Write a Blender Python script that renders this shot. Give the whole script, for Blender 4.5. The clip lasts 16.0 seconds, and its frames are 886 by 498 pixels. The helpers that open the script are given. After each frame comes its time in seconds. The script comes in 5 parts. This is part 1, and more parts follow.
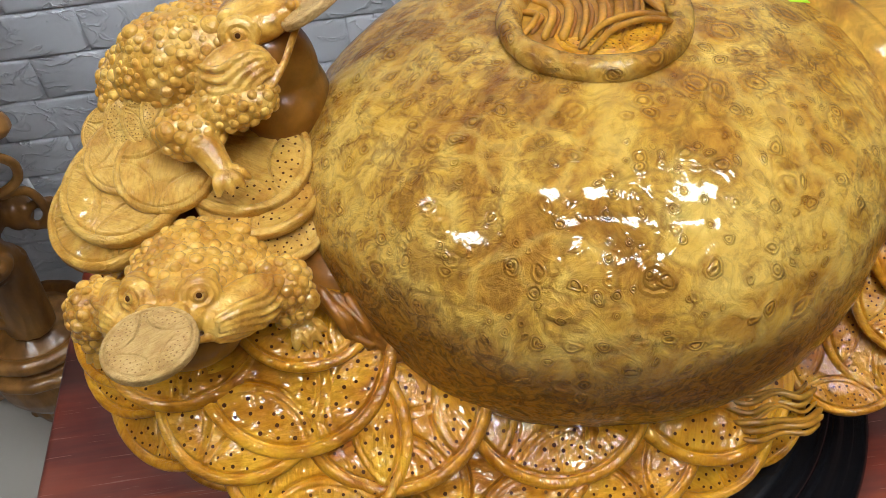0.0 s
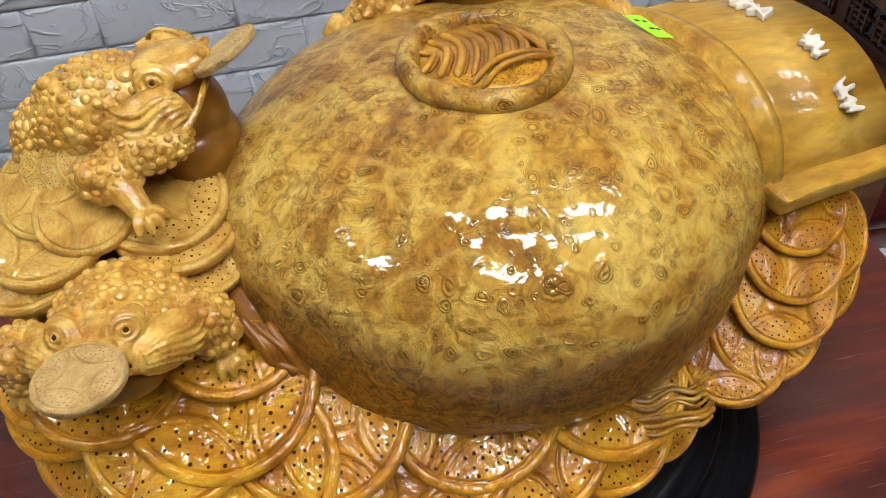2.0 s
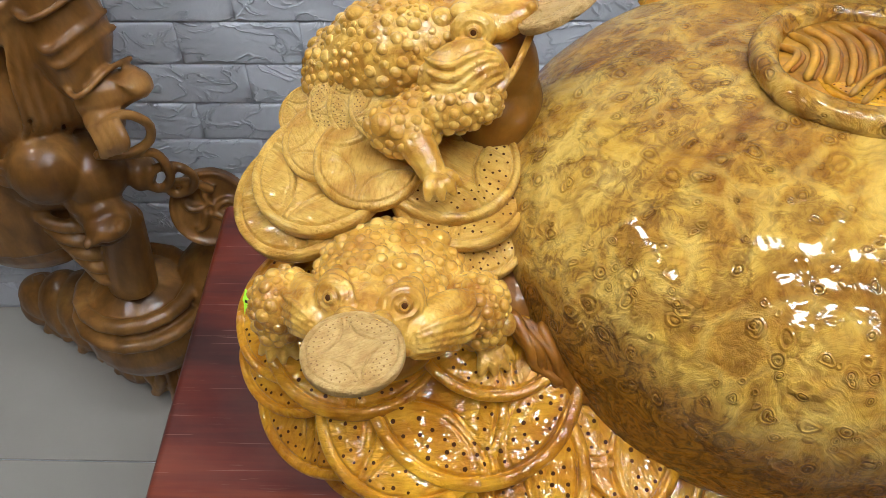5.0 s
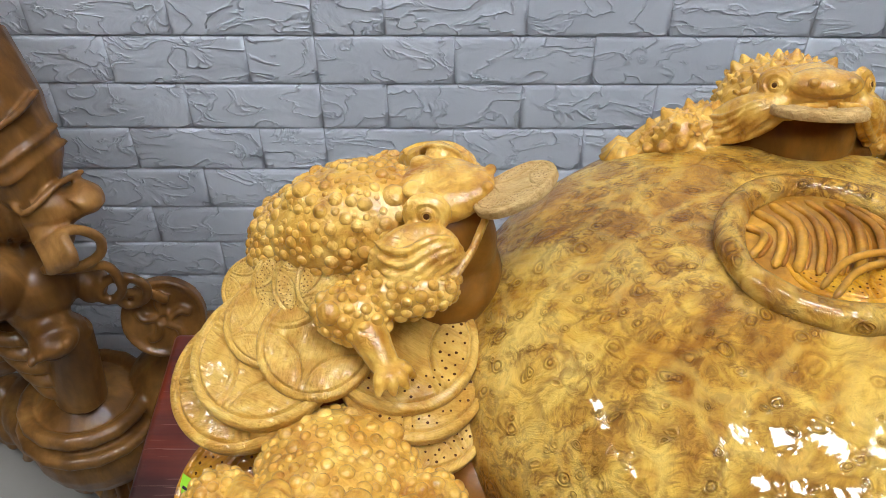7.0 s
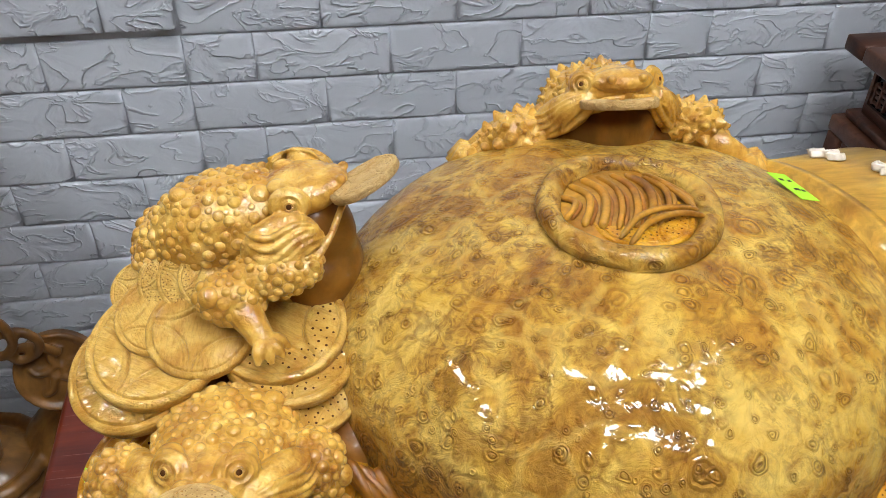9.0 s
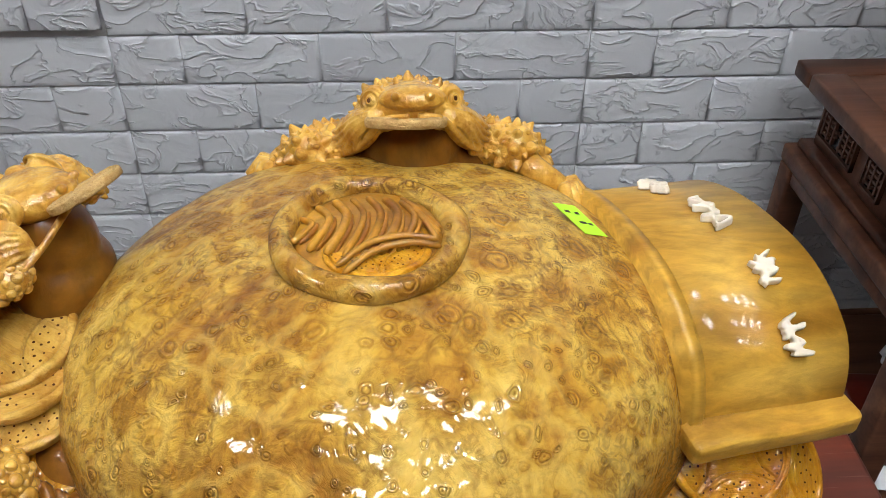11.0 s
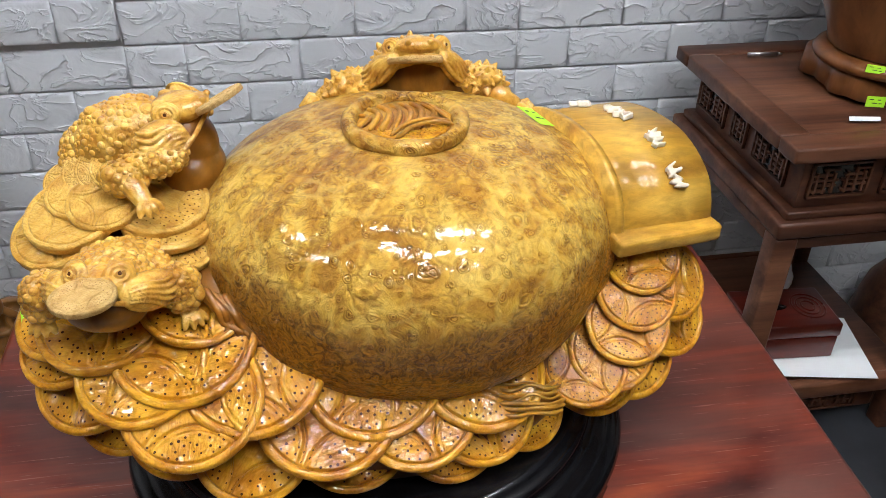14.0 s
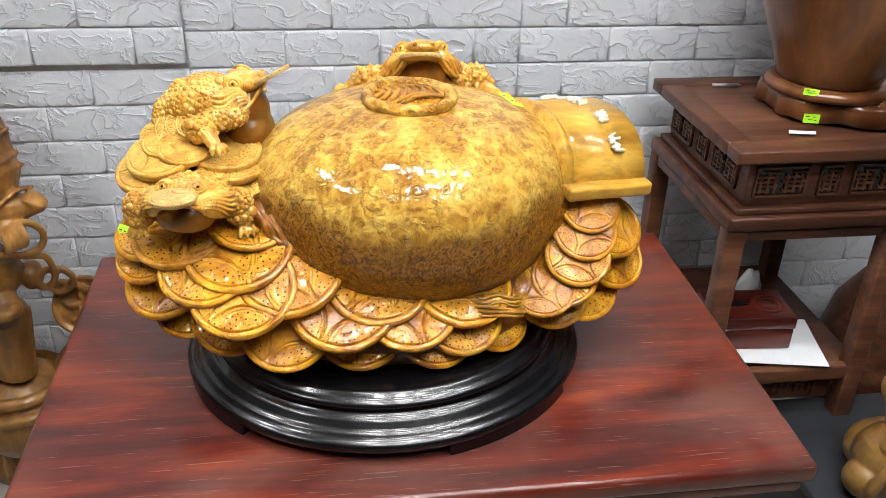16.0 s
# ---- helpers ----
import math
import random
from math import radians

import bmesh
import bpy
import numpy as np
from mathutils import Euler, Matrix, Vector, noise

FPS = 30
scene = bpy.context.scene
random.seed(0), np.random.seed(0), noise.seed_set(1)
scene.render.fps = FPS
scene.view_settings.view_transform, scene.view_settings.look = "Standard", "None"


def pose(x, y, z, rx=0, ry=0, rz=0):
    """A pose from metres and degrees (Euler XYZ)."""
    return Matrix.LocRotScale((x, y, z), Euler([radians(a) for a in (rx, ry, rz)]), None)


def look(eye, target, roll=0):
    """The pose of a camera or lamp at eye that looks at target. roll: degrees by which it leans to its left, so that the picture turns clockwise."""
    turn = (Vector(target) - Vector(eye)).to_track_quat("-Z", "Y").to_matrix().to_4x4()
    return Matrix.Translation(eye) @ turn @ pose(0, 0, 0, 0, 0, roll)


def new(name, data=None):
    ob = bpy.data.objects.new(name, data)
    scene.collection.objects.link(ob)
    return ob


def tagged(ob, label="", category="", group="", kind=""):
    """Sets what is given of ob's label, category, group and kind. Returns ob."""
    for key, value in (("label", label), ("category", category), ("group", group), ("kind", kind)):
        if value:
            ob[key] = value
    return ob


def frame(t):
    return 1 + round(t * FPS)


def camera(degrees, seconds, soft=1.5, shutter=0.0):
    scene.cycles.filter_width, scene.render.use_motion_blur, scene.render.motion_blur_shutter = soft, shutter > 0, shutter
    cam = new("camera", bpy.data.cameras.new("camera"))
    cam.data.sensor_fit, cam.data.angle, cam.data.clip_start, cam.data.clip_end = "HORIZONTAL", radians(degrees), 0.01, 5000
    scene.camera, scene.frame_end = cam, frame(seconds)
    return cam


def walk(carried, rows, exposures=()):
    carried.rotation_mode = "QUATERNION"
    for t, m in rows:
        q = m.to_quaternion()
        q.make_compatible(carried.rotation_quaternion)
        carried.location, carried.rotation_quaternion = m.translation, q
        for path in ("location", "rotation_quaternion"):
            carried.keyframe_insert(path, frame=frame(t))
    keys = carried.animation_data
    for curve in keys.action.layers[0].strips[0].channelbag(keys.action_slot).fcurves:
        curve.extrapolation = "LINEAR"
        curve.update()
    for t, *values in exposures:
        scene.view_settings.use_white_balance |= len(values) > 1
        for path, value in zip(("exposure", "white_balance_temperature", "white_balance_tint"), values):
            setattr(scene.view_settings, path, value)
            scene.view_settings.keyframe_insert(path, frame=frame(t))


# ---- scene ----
cam = camera(56.0, 16.0, 0.8)
EXPOSURE = [(0, -0.26, 6500, 10), (3.5, -0.22, 6450, 10), (6, -0.12, 6250, 10), (8, -0.12, 6200, 10), (10.2, -0.22, 6650, 10), (12.5, -0.2, 6700, 10), (14, 0.1, 6600, 10), (15, 0.34, 6750, 10), (16, 0.5, 6850, 10)]
PATH = [
    (0, (-0.435, -1.187, 1.391), (-0.377, 0.192, -0.057), -6.2),
    (0.5, (-0.442, -1.209, 1.398), (-0.286, 0.189, -0.024), -5.7),
    (1, (-0.433, -1.223, 1.398), (-0.193, 0.191, 0.004), -4.5),
    (1.5, (-0.433, -1.223, 1.405), (-0.159, 0.201, 0.028), -3.6),
    (2, (-0.441, -1.224, 1.405), (-0.156, 0.2, 0.029), -3.3),
    (2.5, (-0.477, -1.247, 1.4), (-0.19, 0.166, 0.014), -1.9),
    (3, (-0.514, -1.268, 1.406), (-0.255, 0.164, 0.034), -0.7),
    (3.5, (-0.532, -1.253, 1.407), (-0.349, 0.193, 0.037), 0.1),
    (3.7, (-0.533, -1.237, 1.398), (-0.41, 0.213, 0.027), 0.3),
    (5.8, (-0.513, -1.109, 1.373), (-0.615, 0.262, -0.08), -2.5),
    (6, (-0.512, -1.101, 1.382), (-0.603, 0.291, -0.052), -2.4),
    (6.5, (-0.515, -1.09, 1.394), (-0.557, 0.375, 0.033), -0.9),
    (7, (-0.515, -1.079, 1.403), (-0.517, 0.424, 0.085), 0.1),
    (7.5, (-0.507, -1.068, 1.401), (-0.475, 0.458, 0.108), 0.6),
    (8, (-0.504, -1.081, 1.402), (-0.43, 0.452, 0.12), 0.8),
    (8.5, (-0.503, -1.118, 1.412), (-0.366, 0.431, 0.154), 0.5),
    (9, (-0.493, -1.164, 1.417), (-0.258, 0.402, 0.197), 0.6),
    (9.5, (-0.472, -1.189, 1.409), (-0.134, 0.368, 0.2), 2.8),
    (10, (-0.385, -1.178, 1.416), (-0.075, 0.39, 0.214), 4.0),
    (10.2, (-0.352, -1.162, 1.414), (-0.091, 0.42, 0.218), 3.9),
    (12.3, (-0.27, -1.151, 1.402), (-0.259, 0.441, 0.191), -1.8),
    (12.5, (-0.29, -1.178, 1.401), (-0.261, 0.409, 0.185), -2.2),
    (13, (-0.34, -1.268, 1.411), (-0.219, 0.321, 0.202), -2.7),
    (13.5, (-0.393, -1.371, 1.426), (-0.13, 0.23, 0.257), -0.5),
    (14, (-0.4, -1.456, 1.446), (-0.101, 0.18, 0.335), 1.1),
    (14.5, (-0.365, -1.55, 1.444), (-0.15, 0.134, 0.387), 1.3),
    (15, (-0.364, -1.619, 1.448), (-0.211, 0.099, 0.436), 0.4),
    (15.5, (-0.393, -1.697, 1.445), (-0.23, 0.044, 0.475), 0.3),
    (16, (-0.402, -1.751, 1.446), (-0.159, -0.015, 0.484), 1.3),
]
walk(cam, [(t, look(eye, target, roll)) for t, eye, target, roll in PATH], EXPOSURE)

# ---- world and exposure ----
world = bpy.data.worlds.new("room_air")
scene.world = world
world.use_nodes = True
world.node_tree.nodes["Background"].inputs[0].default_value = (0.8, 0.85, 1.0, 1)
world.node_tree.nodes["Background"].inputs[1].default_value = 0.05


# ---- materials ----
def start(name):
    m = bpy.data.materials.new(name)
    m.use_nodes = True
    n, l = m.node_tree.nodes, m.node_tree.links
    return m, n, l, n["Principled BSDF"]


def node(n, kind, **values):
    x = n.new(kind)
    for k, v in values.items():
        x.inputs[k].default_value = v
    return x


def ramp(n, stops):
    r = n.new("ShaderNodeValToRGB")
    e = r.color_ramp.elements
    while len(e) < len(stops):
        e.new(0.5)
    for el, (p, c) in zip(e, stops):
        el.position = p
        el.color = (*c, 1) if len(c) == 3 else c
    return r


def mixc(n, l, fac, a, b, mode="MIX"):
    x = n.new("ShaderNodeMix")
    x.data_type, x.blend_type = "RGBA", mode
    for i, v in ((0, fac), (6, a), (7, b)):
        if isinstance(v, (int, float)):
            x.inputs[i].default_value = v
        elif isinstance(v, tuple):
            x.inputs[i].default_value = (*v, 1)
        else:
            l.new(v, x.inputs[i])
    return x.outputs[2]


def wood(name, dark, mid, light, stretch=(3, 30, 30), scale=4.0, rough=0.35, coat=0.3, coat_rough=0.12, bump=0.15, stain=0.5, ripple=0.25):
    """Varnished wood with long grain along the axis of the smallest stretch."""
    m, n, l, b = start(name)
    tc = n.new("ShaderNodeTexCoord")
    mp = n.new("ShaderNodeMapping")
    mp.inputs["Scale"].default_value = stretch
    l.new(tc.outputs["Object"], mp.inputs[0])
    big = node(n, "ShaderNodeTexNoise", Scale=scale * 0.25, Detail=3.0, Distortion=0.6)
    l.new(mp.outputs[0], big.inputs[0])
    fine = node(n, "ShaderNodeTexNoise", Scale=scale, Detail=8.0, Roughness=0.65, Distortion=0.4)
    l.new(mp.outputs[0], fine.inputs[0])
    spots = node(n, "ShaderNodeTexNoise", Scale=5.0, Detail=4.0)
    l.new(tc.outputs["Object"], spots.inputs[0])
    r1 = ramp(n, [(0.3, dark), (0.5, mid), (0.72, light)])
    l.new(big.outputs[0], r1.inputs[0])
    r2 = ramp(n, [(0.35, (0.55, 0.55, 0.55)), (0.65, (1.15, 1.15, 1.15))])
    l.new(fine.outputs[0], r2.inputs[0])
    c = mixc(n, l, 0.8, r1.outputs[0], r2.outputs[0], "MULTIPLY")
    r3 = ramp(n, [(0.35, (1 - stain, 1 - stain, 1 - stain)), (0.6, (1, 1, 1))])
    l.new(spots.outputs[0], r3.inputs[0])
    c = mixc(n, l, 0.6, c, r3.outputs[0], "MULTIPLY")
    l.new(c, b.inputs["Base Color"])
    b.inputs["Specular IOR Level"].default_value = 0.2
    b.inputs["Roughness"].default_value = rough
    b.inputs["Coat Weight"].default_value = coat
    b.inputs["Coat Roughness"].default_value = coat_rough
    bp = node(n, "ShaderNodeBump", Strength=bump, Distance=0.002)
    l.new(fine.outputs[0], bp.inputs["Height"])
    l.new(bp.outputs[0], b.inputs["Normal"])
    wave = node(n, "ShaderNodeTexNoise", Scale=75.0, Detail=4.0)
    l.new(tc.outputs["Object"], wave.inputs[0])
    bc = node(n, "ShaderNodeBump", Strength=ripple, Distance=0.0015)
    l.new(wave.outputs[0], bc.inputs["Height"])
    l.new(bc.outputs[0], b.inputs["Coat Normal"])
    return m


def plain(name, colour, rough=0.5, metal=0.0, vary=0.12, scale=20.0, bump=0.1, coat=0.0):
    m, n, l, b = start(name)
    tc = n.new("ShaderNodeTexCoord")
    no = node(n, "ShaderNodeTexNoise", Scale=scale, Detail=5.0)
    l.new(tc.outputs["Object"], no.inputs[0])
    lo = tuple(c * (1 - vary) for c in colour)
    hi = tuple(min(1, c * (1 + vary)) for c in colour)
    r = ramp(n, [(0.3, lo), (0.7, hi)])
    l.new(no.outputs[0], r.inputs[0])
    l.new(r.outputs[0], b.inputs["Base Color"])
    b.inputs["Roughness"].default_value = rough
    b.inputs["Metallic"].default_value = metal
    b.inputs["Coat Weight"].default_value = coat
    bp = node(n, "ShaderNodeBump", Strength=bump, Distance=0.001)
    l.new(no.outputs[0], bp.inputs["Height"])
    l.new(bp.outputs[0], b.inputs["Normal"])
    return m


def vmath(n, l, op, a, b=None, k=None):
    x = n.new("ShaderNodeVectorMath")
    x.operation = op
    l.new(a, x.inputs[0])
    if isinstance(b, tuple):
        x.inputs[1].default_value = b
    elif b is not None:
        l.new(b, x.inputs[1])
    if k is not None:
        x.inputs["Scale"].default_value = k
    return x.outputs[0]


def smath(n, l, op, a, b=0.0, c=None):
    x = n.new("ShaderNodeMath")
    x.operation = op
    for i, v in enumerate((a, b, c)):
        if v is None:
            continue
        if isinstance(v, (int, float)):
            x.inputs[i].default_value = v
        else:
            l.new(v, x.inputs[i])
    return x.outputs[0]


def burl(name):
    """Golden burl under varnish: ochre clouds, patches of brown flecks, ringed eyes, winding carved ridges and brown
    heartwood low down with the underside's shade painted in.
    """
    m, n, l, b = start(name)
    tc = n.new("ShaderNodeTexCoord")
    at = tc.outputs["Object"]

    def noise_at(scale, detail=4.0, rough=0.55, bend=0.0, where=None):
        t = node(n, "ShaderNodeTexNoise", Scale=scale, Detail=detail, Roughness=rough, Distortion=bend)
        l.new(where or at, t.inputs[0])
        return t

    def shade(value, stops):
        r = ramp(n, stops)
        l.new(value, r.inputs[0])
        return r.outputs[0]

    g = lambda v: (v, v, v)
    w1 = noise_at(26.0, 3.0)
    warp = vmath(n, l, "ADD", at, vmath(n, l, "SCALE", vmath(n, l, "SUBTRACT", w1.outputs[1], (0.5, 0.5, 0.5)), k=0.020))
    cloud = noise_at(13.0, 6.0, 0.6, 1.6)
    large = noise_at(4.0, 3.0)
    fleck = noise_at(95.0, 8.0, 0.72, 2.2, warp)
    wisp = noise_at(38.0, 9.0, 0.68, 2.6, warp)
    patch = noise_at(15.0, 4.0, 0.6, 1.2)
    off = n.new("ShaderNodeVectorMath")
    off.operation = "DISTANCE"
    l.new(at, off.inputs[0])
    off.inputs[1].default_value = (-0.31, -0.93, 1.00)
    sap = shade(smath(n, l, "ADD", off.outputs["Value"], smath(n, l, "MULTIPLY_ADD", large.outputs[0], 0.12, -0.06)), [(0.06, g(1)), (0.22, g(0))])
    gold = shade(smath(n, l, "MULTIPLY_ADD", sap, 0.085, smath(n, l, "MULTIPLY_ADD", cloud.outputs[0], 0.62, smath(n, l, "MULTIPLY", large.outputs[0], 0.40))), [(0.41, (0.34, 0.140, 0.015)), (0.48, (0.54, 0.275, 0.034)), (0.55, (0.67, 0.395, 0.060)), (0.66, (0.80, 0.55, 0.130))])
    c = mixc(n, l, 0.58, gold, shade(wisp.outputs[0], [(0.33, (0.40, 0.27, 0.14)), (0.43, (0.75, 0.65, 0.5)), (0.52, (1, 0.99, 0.96)), (0.68, (1.12, 1.14, 1.16))]), "MULTIPLY")
    mask = smath(n, l, "MULTIPLY", shade(patch.outputs[0], [(0.40, g(0)), (0.54, g(1))]), shade(fleck.outputs[0], [(0.42, g(1)), (0.53, g(0))]))
    c = mixc(n, l, smath(n, l, "MULTIPLY", smath(n, l, "MULTIPLY", mask, smath(n, l, "MULTIPLY_ADD", sap, -0.55, 1.0)), 0.78), c, (0.13, 0.045, 0.007))
    # ringed eyes, small ones in clusters and a few large
    high = None
    for size, some, strength in ((105.0, 0.45, 0.8), (62.0, 0.30, 0.85), (36.0, 0.45, 0.75)):
        vo = node(n, "ShaderNodeTexVoronoi", Scale=size, Randomness=1.0)
        l.new(warp, vo.inputs["Vector"])
        sepc = n.new("ShaderNodeSeparateColor")
        l.new(vo.outputs["Color"], sepc.inputs[0])
        near = shade(vo.outputs["Distance"], [(0.30, g(1)), (0.44, g(0))])
        pick = smath(n, l, "MULTIPLY", near, shade(sepc.outputs[0], [(some, g(0)), (some + 0.06, g(1))]))
        rings = shade(vo.outputs["Distance"], [(0.0, (0.35, 0.22, 0.12)), (0.05, (0.55, 0.40, 0.24)), (0.09, (1.08, 1.05, 1.0)), (0.15, (1.05, 1.0, 0.95)), (0.20, (0.60, 0.46, 0.3)), (0.25, (1.05, 1.02, 0.95)), (0.33, (0.72, 0.6, 0.44)), (0.40, (1, 1, 1))])
        c = mixc(n, l, smath(n, l, "MULTIPLY", pick, strength), c, rings, "MULTIPLY")
        lift = smath(n, l, "MULTIPLY", pick, shade(vo.outputs["Distance"], [(0.0, g(0.1)), (0.06, g(0.2)), (0.10, g(1)), (0.15, g(0.9)), (0.20, g(0.0)), (0.26, g(0.8)), (0.34, g(0.1)), (0.42, g(0.4))]))
        high = lift if high is None else smath(n, l, "ADD", high, lift)
    # seams where burl knots meet, some open and dark, some raised and pale
    ve = node(n, "ShaderNodeTexVoronoi", Scale=36.0, Randomness=1.0)
    ve.feature = "DISTANCE_TO_EDGE"
    l.new(vmath(n, l, "ADD", warp, vmath(n, l, "SCALE", vmath(n, l, "SUBTRACT", noise_at(55.0, 2.0).outputs[1], (0.5, 0.5, 0.5)), k=0.012)), ve.inputs["Vector"])
    net = ve.outputs["Distance"]
    pick_seam = noise_at(21.0, 2.0).outputs[0]
    ridge = smath(n, l, "MULTIPLY", shade(net, [(0.0, g(1)), (0.06, g(0.8)), (0.15, g(0.0))]), shade(pick_seam, [(0.42, g(0.0)), (0.52, g(1))]))
    groove = smath(n, l, "MULTIPLY", shade(net, [(0.0, g(1)), (0.03, g(0.7)), (0.08, g(0))]), shade(pick_seam, [(0.46, g(1)), (0.54, g(0))]))
    shadowed = smath(n, l, "MULTIPLY", shade(net, [(0.10, g(0)), (0.30, g(1))]), shade(patch.outputs[0], [(0.42, g(0)), (0.56, g(1))]))
    c = mixc(n, l, smath(n, l, "MULTIPLY", shadowed, 0.55), c, (0.30, 0.135, 0.019))
    c = mixc(n, l, smath(n, l, "MULTIPLY", groove, 0.45), c, (0.19, 0.075, 0.010))
    c = mixc(n, l, smath(n, l, "MULTIPLY", ridge, 0.30), c, (0.84, 0.60, 0.16))
    # heartwood with a ragged edge, plus the shade of the egg's underside painted in
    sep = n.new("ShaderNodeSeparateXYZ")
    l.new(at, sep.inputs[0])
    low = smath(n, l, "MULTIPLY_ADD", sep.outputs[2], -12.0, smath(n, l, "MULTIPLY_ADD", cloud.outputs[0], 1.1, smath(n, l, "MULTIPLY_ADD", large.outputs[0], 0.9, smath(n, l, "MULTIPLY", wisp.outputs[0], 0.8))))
    heart_and_shade = shade(smath(n, l, "ADD", low, 11.30), [(0.44, g(0)), (0.62, g(0.75)), (0.9, g(1))])
    c = mixc(n, l, smath(n, l, "MULTIPLY", heart_and_shade, 0.94), c, mixc(n, l, shade(fleck.outputs[0], [(0.42, g(0)), (0.58, g(1))]), (0.085, 0.023, 0.002), (0.36, 0.140, 0.012)))
    l.new(c, b.inputs["Base Color"])
    b.inputs["Roughness"].default_value = 0.42
    b.inputs["Specular IOR Level"].default_value = 0.15
    b.inputs["Coat Weight"].default_value = 0.65
    b.inputs["Coat Roughness"].default_value = 0.03
    hs = smath(n, l, "MULTIPLY_ADD", smath(n, l, "SUBTRACT", ridge, groove), 0.2, smath(n, l, "MULTIPLY_ADD", high, 0.55, smath(n, l, "MULTIPLY", wisp.outputs[0], 1.0)))
    bp = node(n, "ShaderNodeBump", Strength=1.0, Distance=0.0032)
    l.new(hs, bp.inputs["Height"])
    l.new(bp.outputs[0], b.inputs["Normal"])
    bp2 = node(n, "ShaderNodeBump", Strength=0.55, Distance=0.0010)
    l.new(smath(n, l, "MULTIPLY_ADD", ridge, 0.12, smath(n, l, "MULTIPLY_ADD", high, 0.28, noise_at(48.0, 2.0, 0.5, 0.6).outputs[0])), bp2.inputs["Height"])
    l.new(bp2.outputs[0], b.inputs["Coat Normal"])
    return m


def amber(name, dark, mid, light, red, coat=0.8, knife=0.5, rough=0.4):
    """Smooth carved wood in unit-sized pieces: soft clouds, a few reddish stains, tool marks and wet varnish, different on each piece."""
    m, n, l, b = start(name)
    tc = n.new("ShaderNodeTexCoord")
    oi = n.new("ShaderNodeObjectInfo")
    sc = n.new("ShaderNodeVectorMath")
    sc.operation = "MULTIPLY_ADD"
    l.new(oi.outputs["Random"], sc.inputs[0])
    sc.inputs[1].default_value = (31, 47, 23)
    l.new(tc.outputs["Object"], sc.inputs[2])
    at = sc.outputs[0]

    def noise_at(scale, detail, rough_, bend):
        t = node(n, "ShaderNodeTexNoise", Scale=scale, Detail=detail, Roughness=rough_, Distortion=bend)
        l.new(at, t.inputs[0])
        return t.outputs[0]

    def shade(value, stops):
        r = ramp(n, stops)
        l.new(value, r.inputs[0])
        return r.outputs[0]

    soft = noise_at(1.6, 4.0, 0.55, 0.8)
    c = shade(smath(n, l, "MULTIPLY_ADD", oi.outputs["Random"], 0.16, smath(n, l, "ADD", soft, -0.08)), [(0.32, dark), (0.48, mid), (0.68, light)])
    stain = shade(noise_at(2.3, 5.0, 0.6, 1.5), [(0.53, (0, 0, 0)), (0.68, (1, 1, 1))])
    c = mixc(n, l, smath(n, l, "MULTIPLY", stain, 0.45), c, red)
    mp = n.new("ShaderNodeMapping")
    mp.inputs["Scale"].default_value = (1.2, 7.0, 7.0)
    mp.inputs["Rotation"].default_value = (0, 0, 0.6)
    l.new(at, mp.inputs[0])
    gr = node(n, "ShaderNodeTexNoise", Scale=3.0, Detail=7.0, Roughness=0.65, Distortion=0.8)
    l.new(mp.outputs[0], gr.inputs[0])
    c = mixc(n, l, 0.55, c, shade(gr.outputs[0], [(0.34, (0.62, 0.52, 0.40)), (0.52, (1, 1, 1)), (0.7, (1.08, 1.08, 1.08))]), "MULTIPLY")
    l.new(c, b.inputs["Base Color"])
    b.inputs["Roughness"].default_value = rough
    b.inputs["Specular IOR Level"].default_value = 0.1
    b.inputs["Coat Weight"].default_value = coat
    b.inputs["Coat Roughness"].default_value = 0.02
    cut = noise_at(7.5, 3.0, 0.5, 0.6)
    b1 = node(n, "ShaderNodeBump", Strength=0.7, Distance=0.003)
    l.new(smath(n, l, "ADD", cut, smath(n, l, "MULTIPLY", gr.outputs[0], 0.6)), b1.inputs["Height"])
    l.new(b1.outputs[0], b.inputs["Normal"])
    b2 = node(n, "ShaderNodeBump", Strength=knife, Distance=0.0030)
    l.new(noise_at(5.5, 1.0, 0.5, 0.4), b2.inputs["Height"])
    l.new(b2.outputs[0], b.inputs["Coat Normal"])
    return m


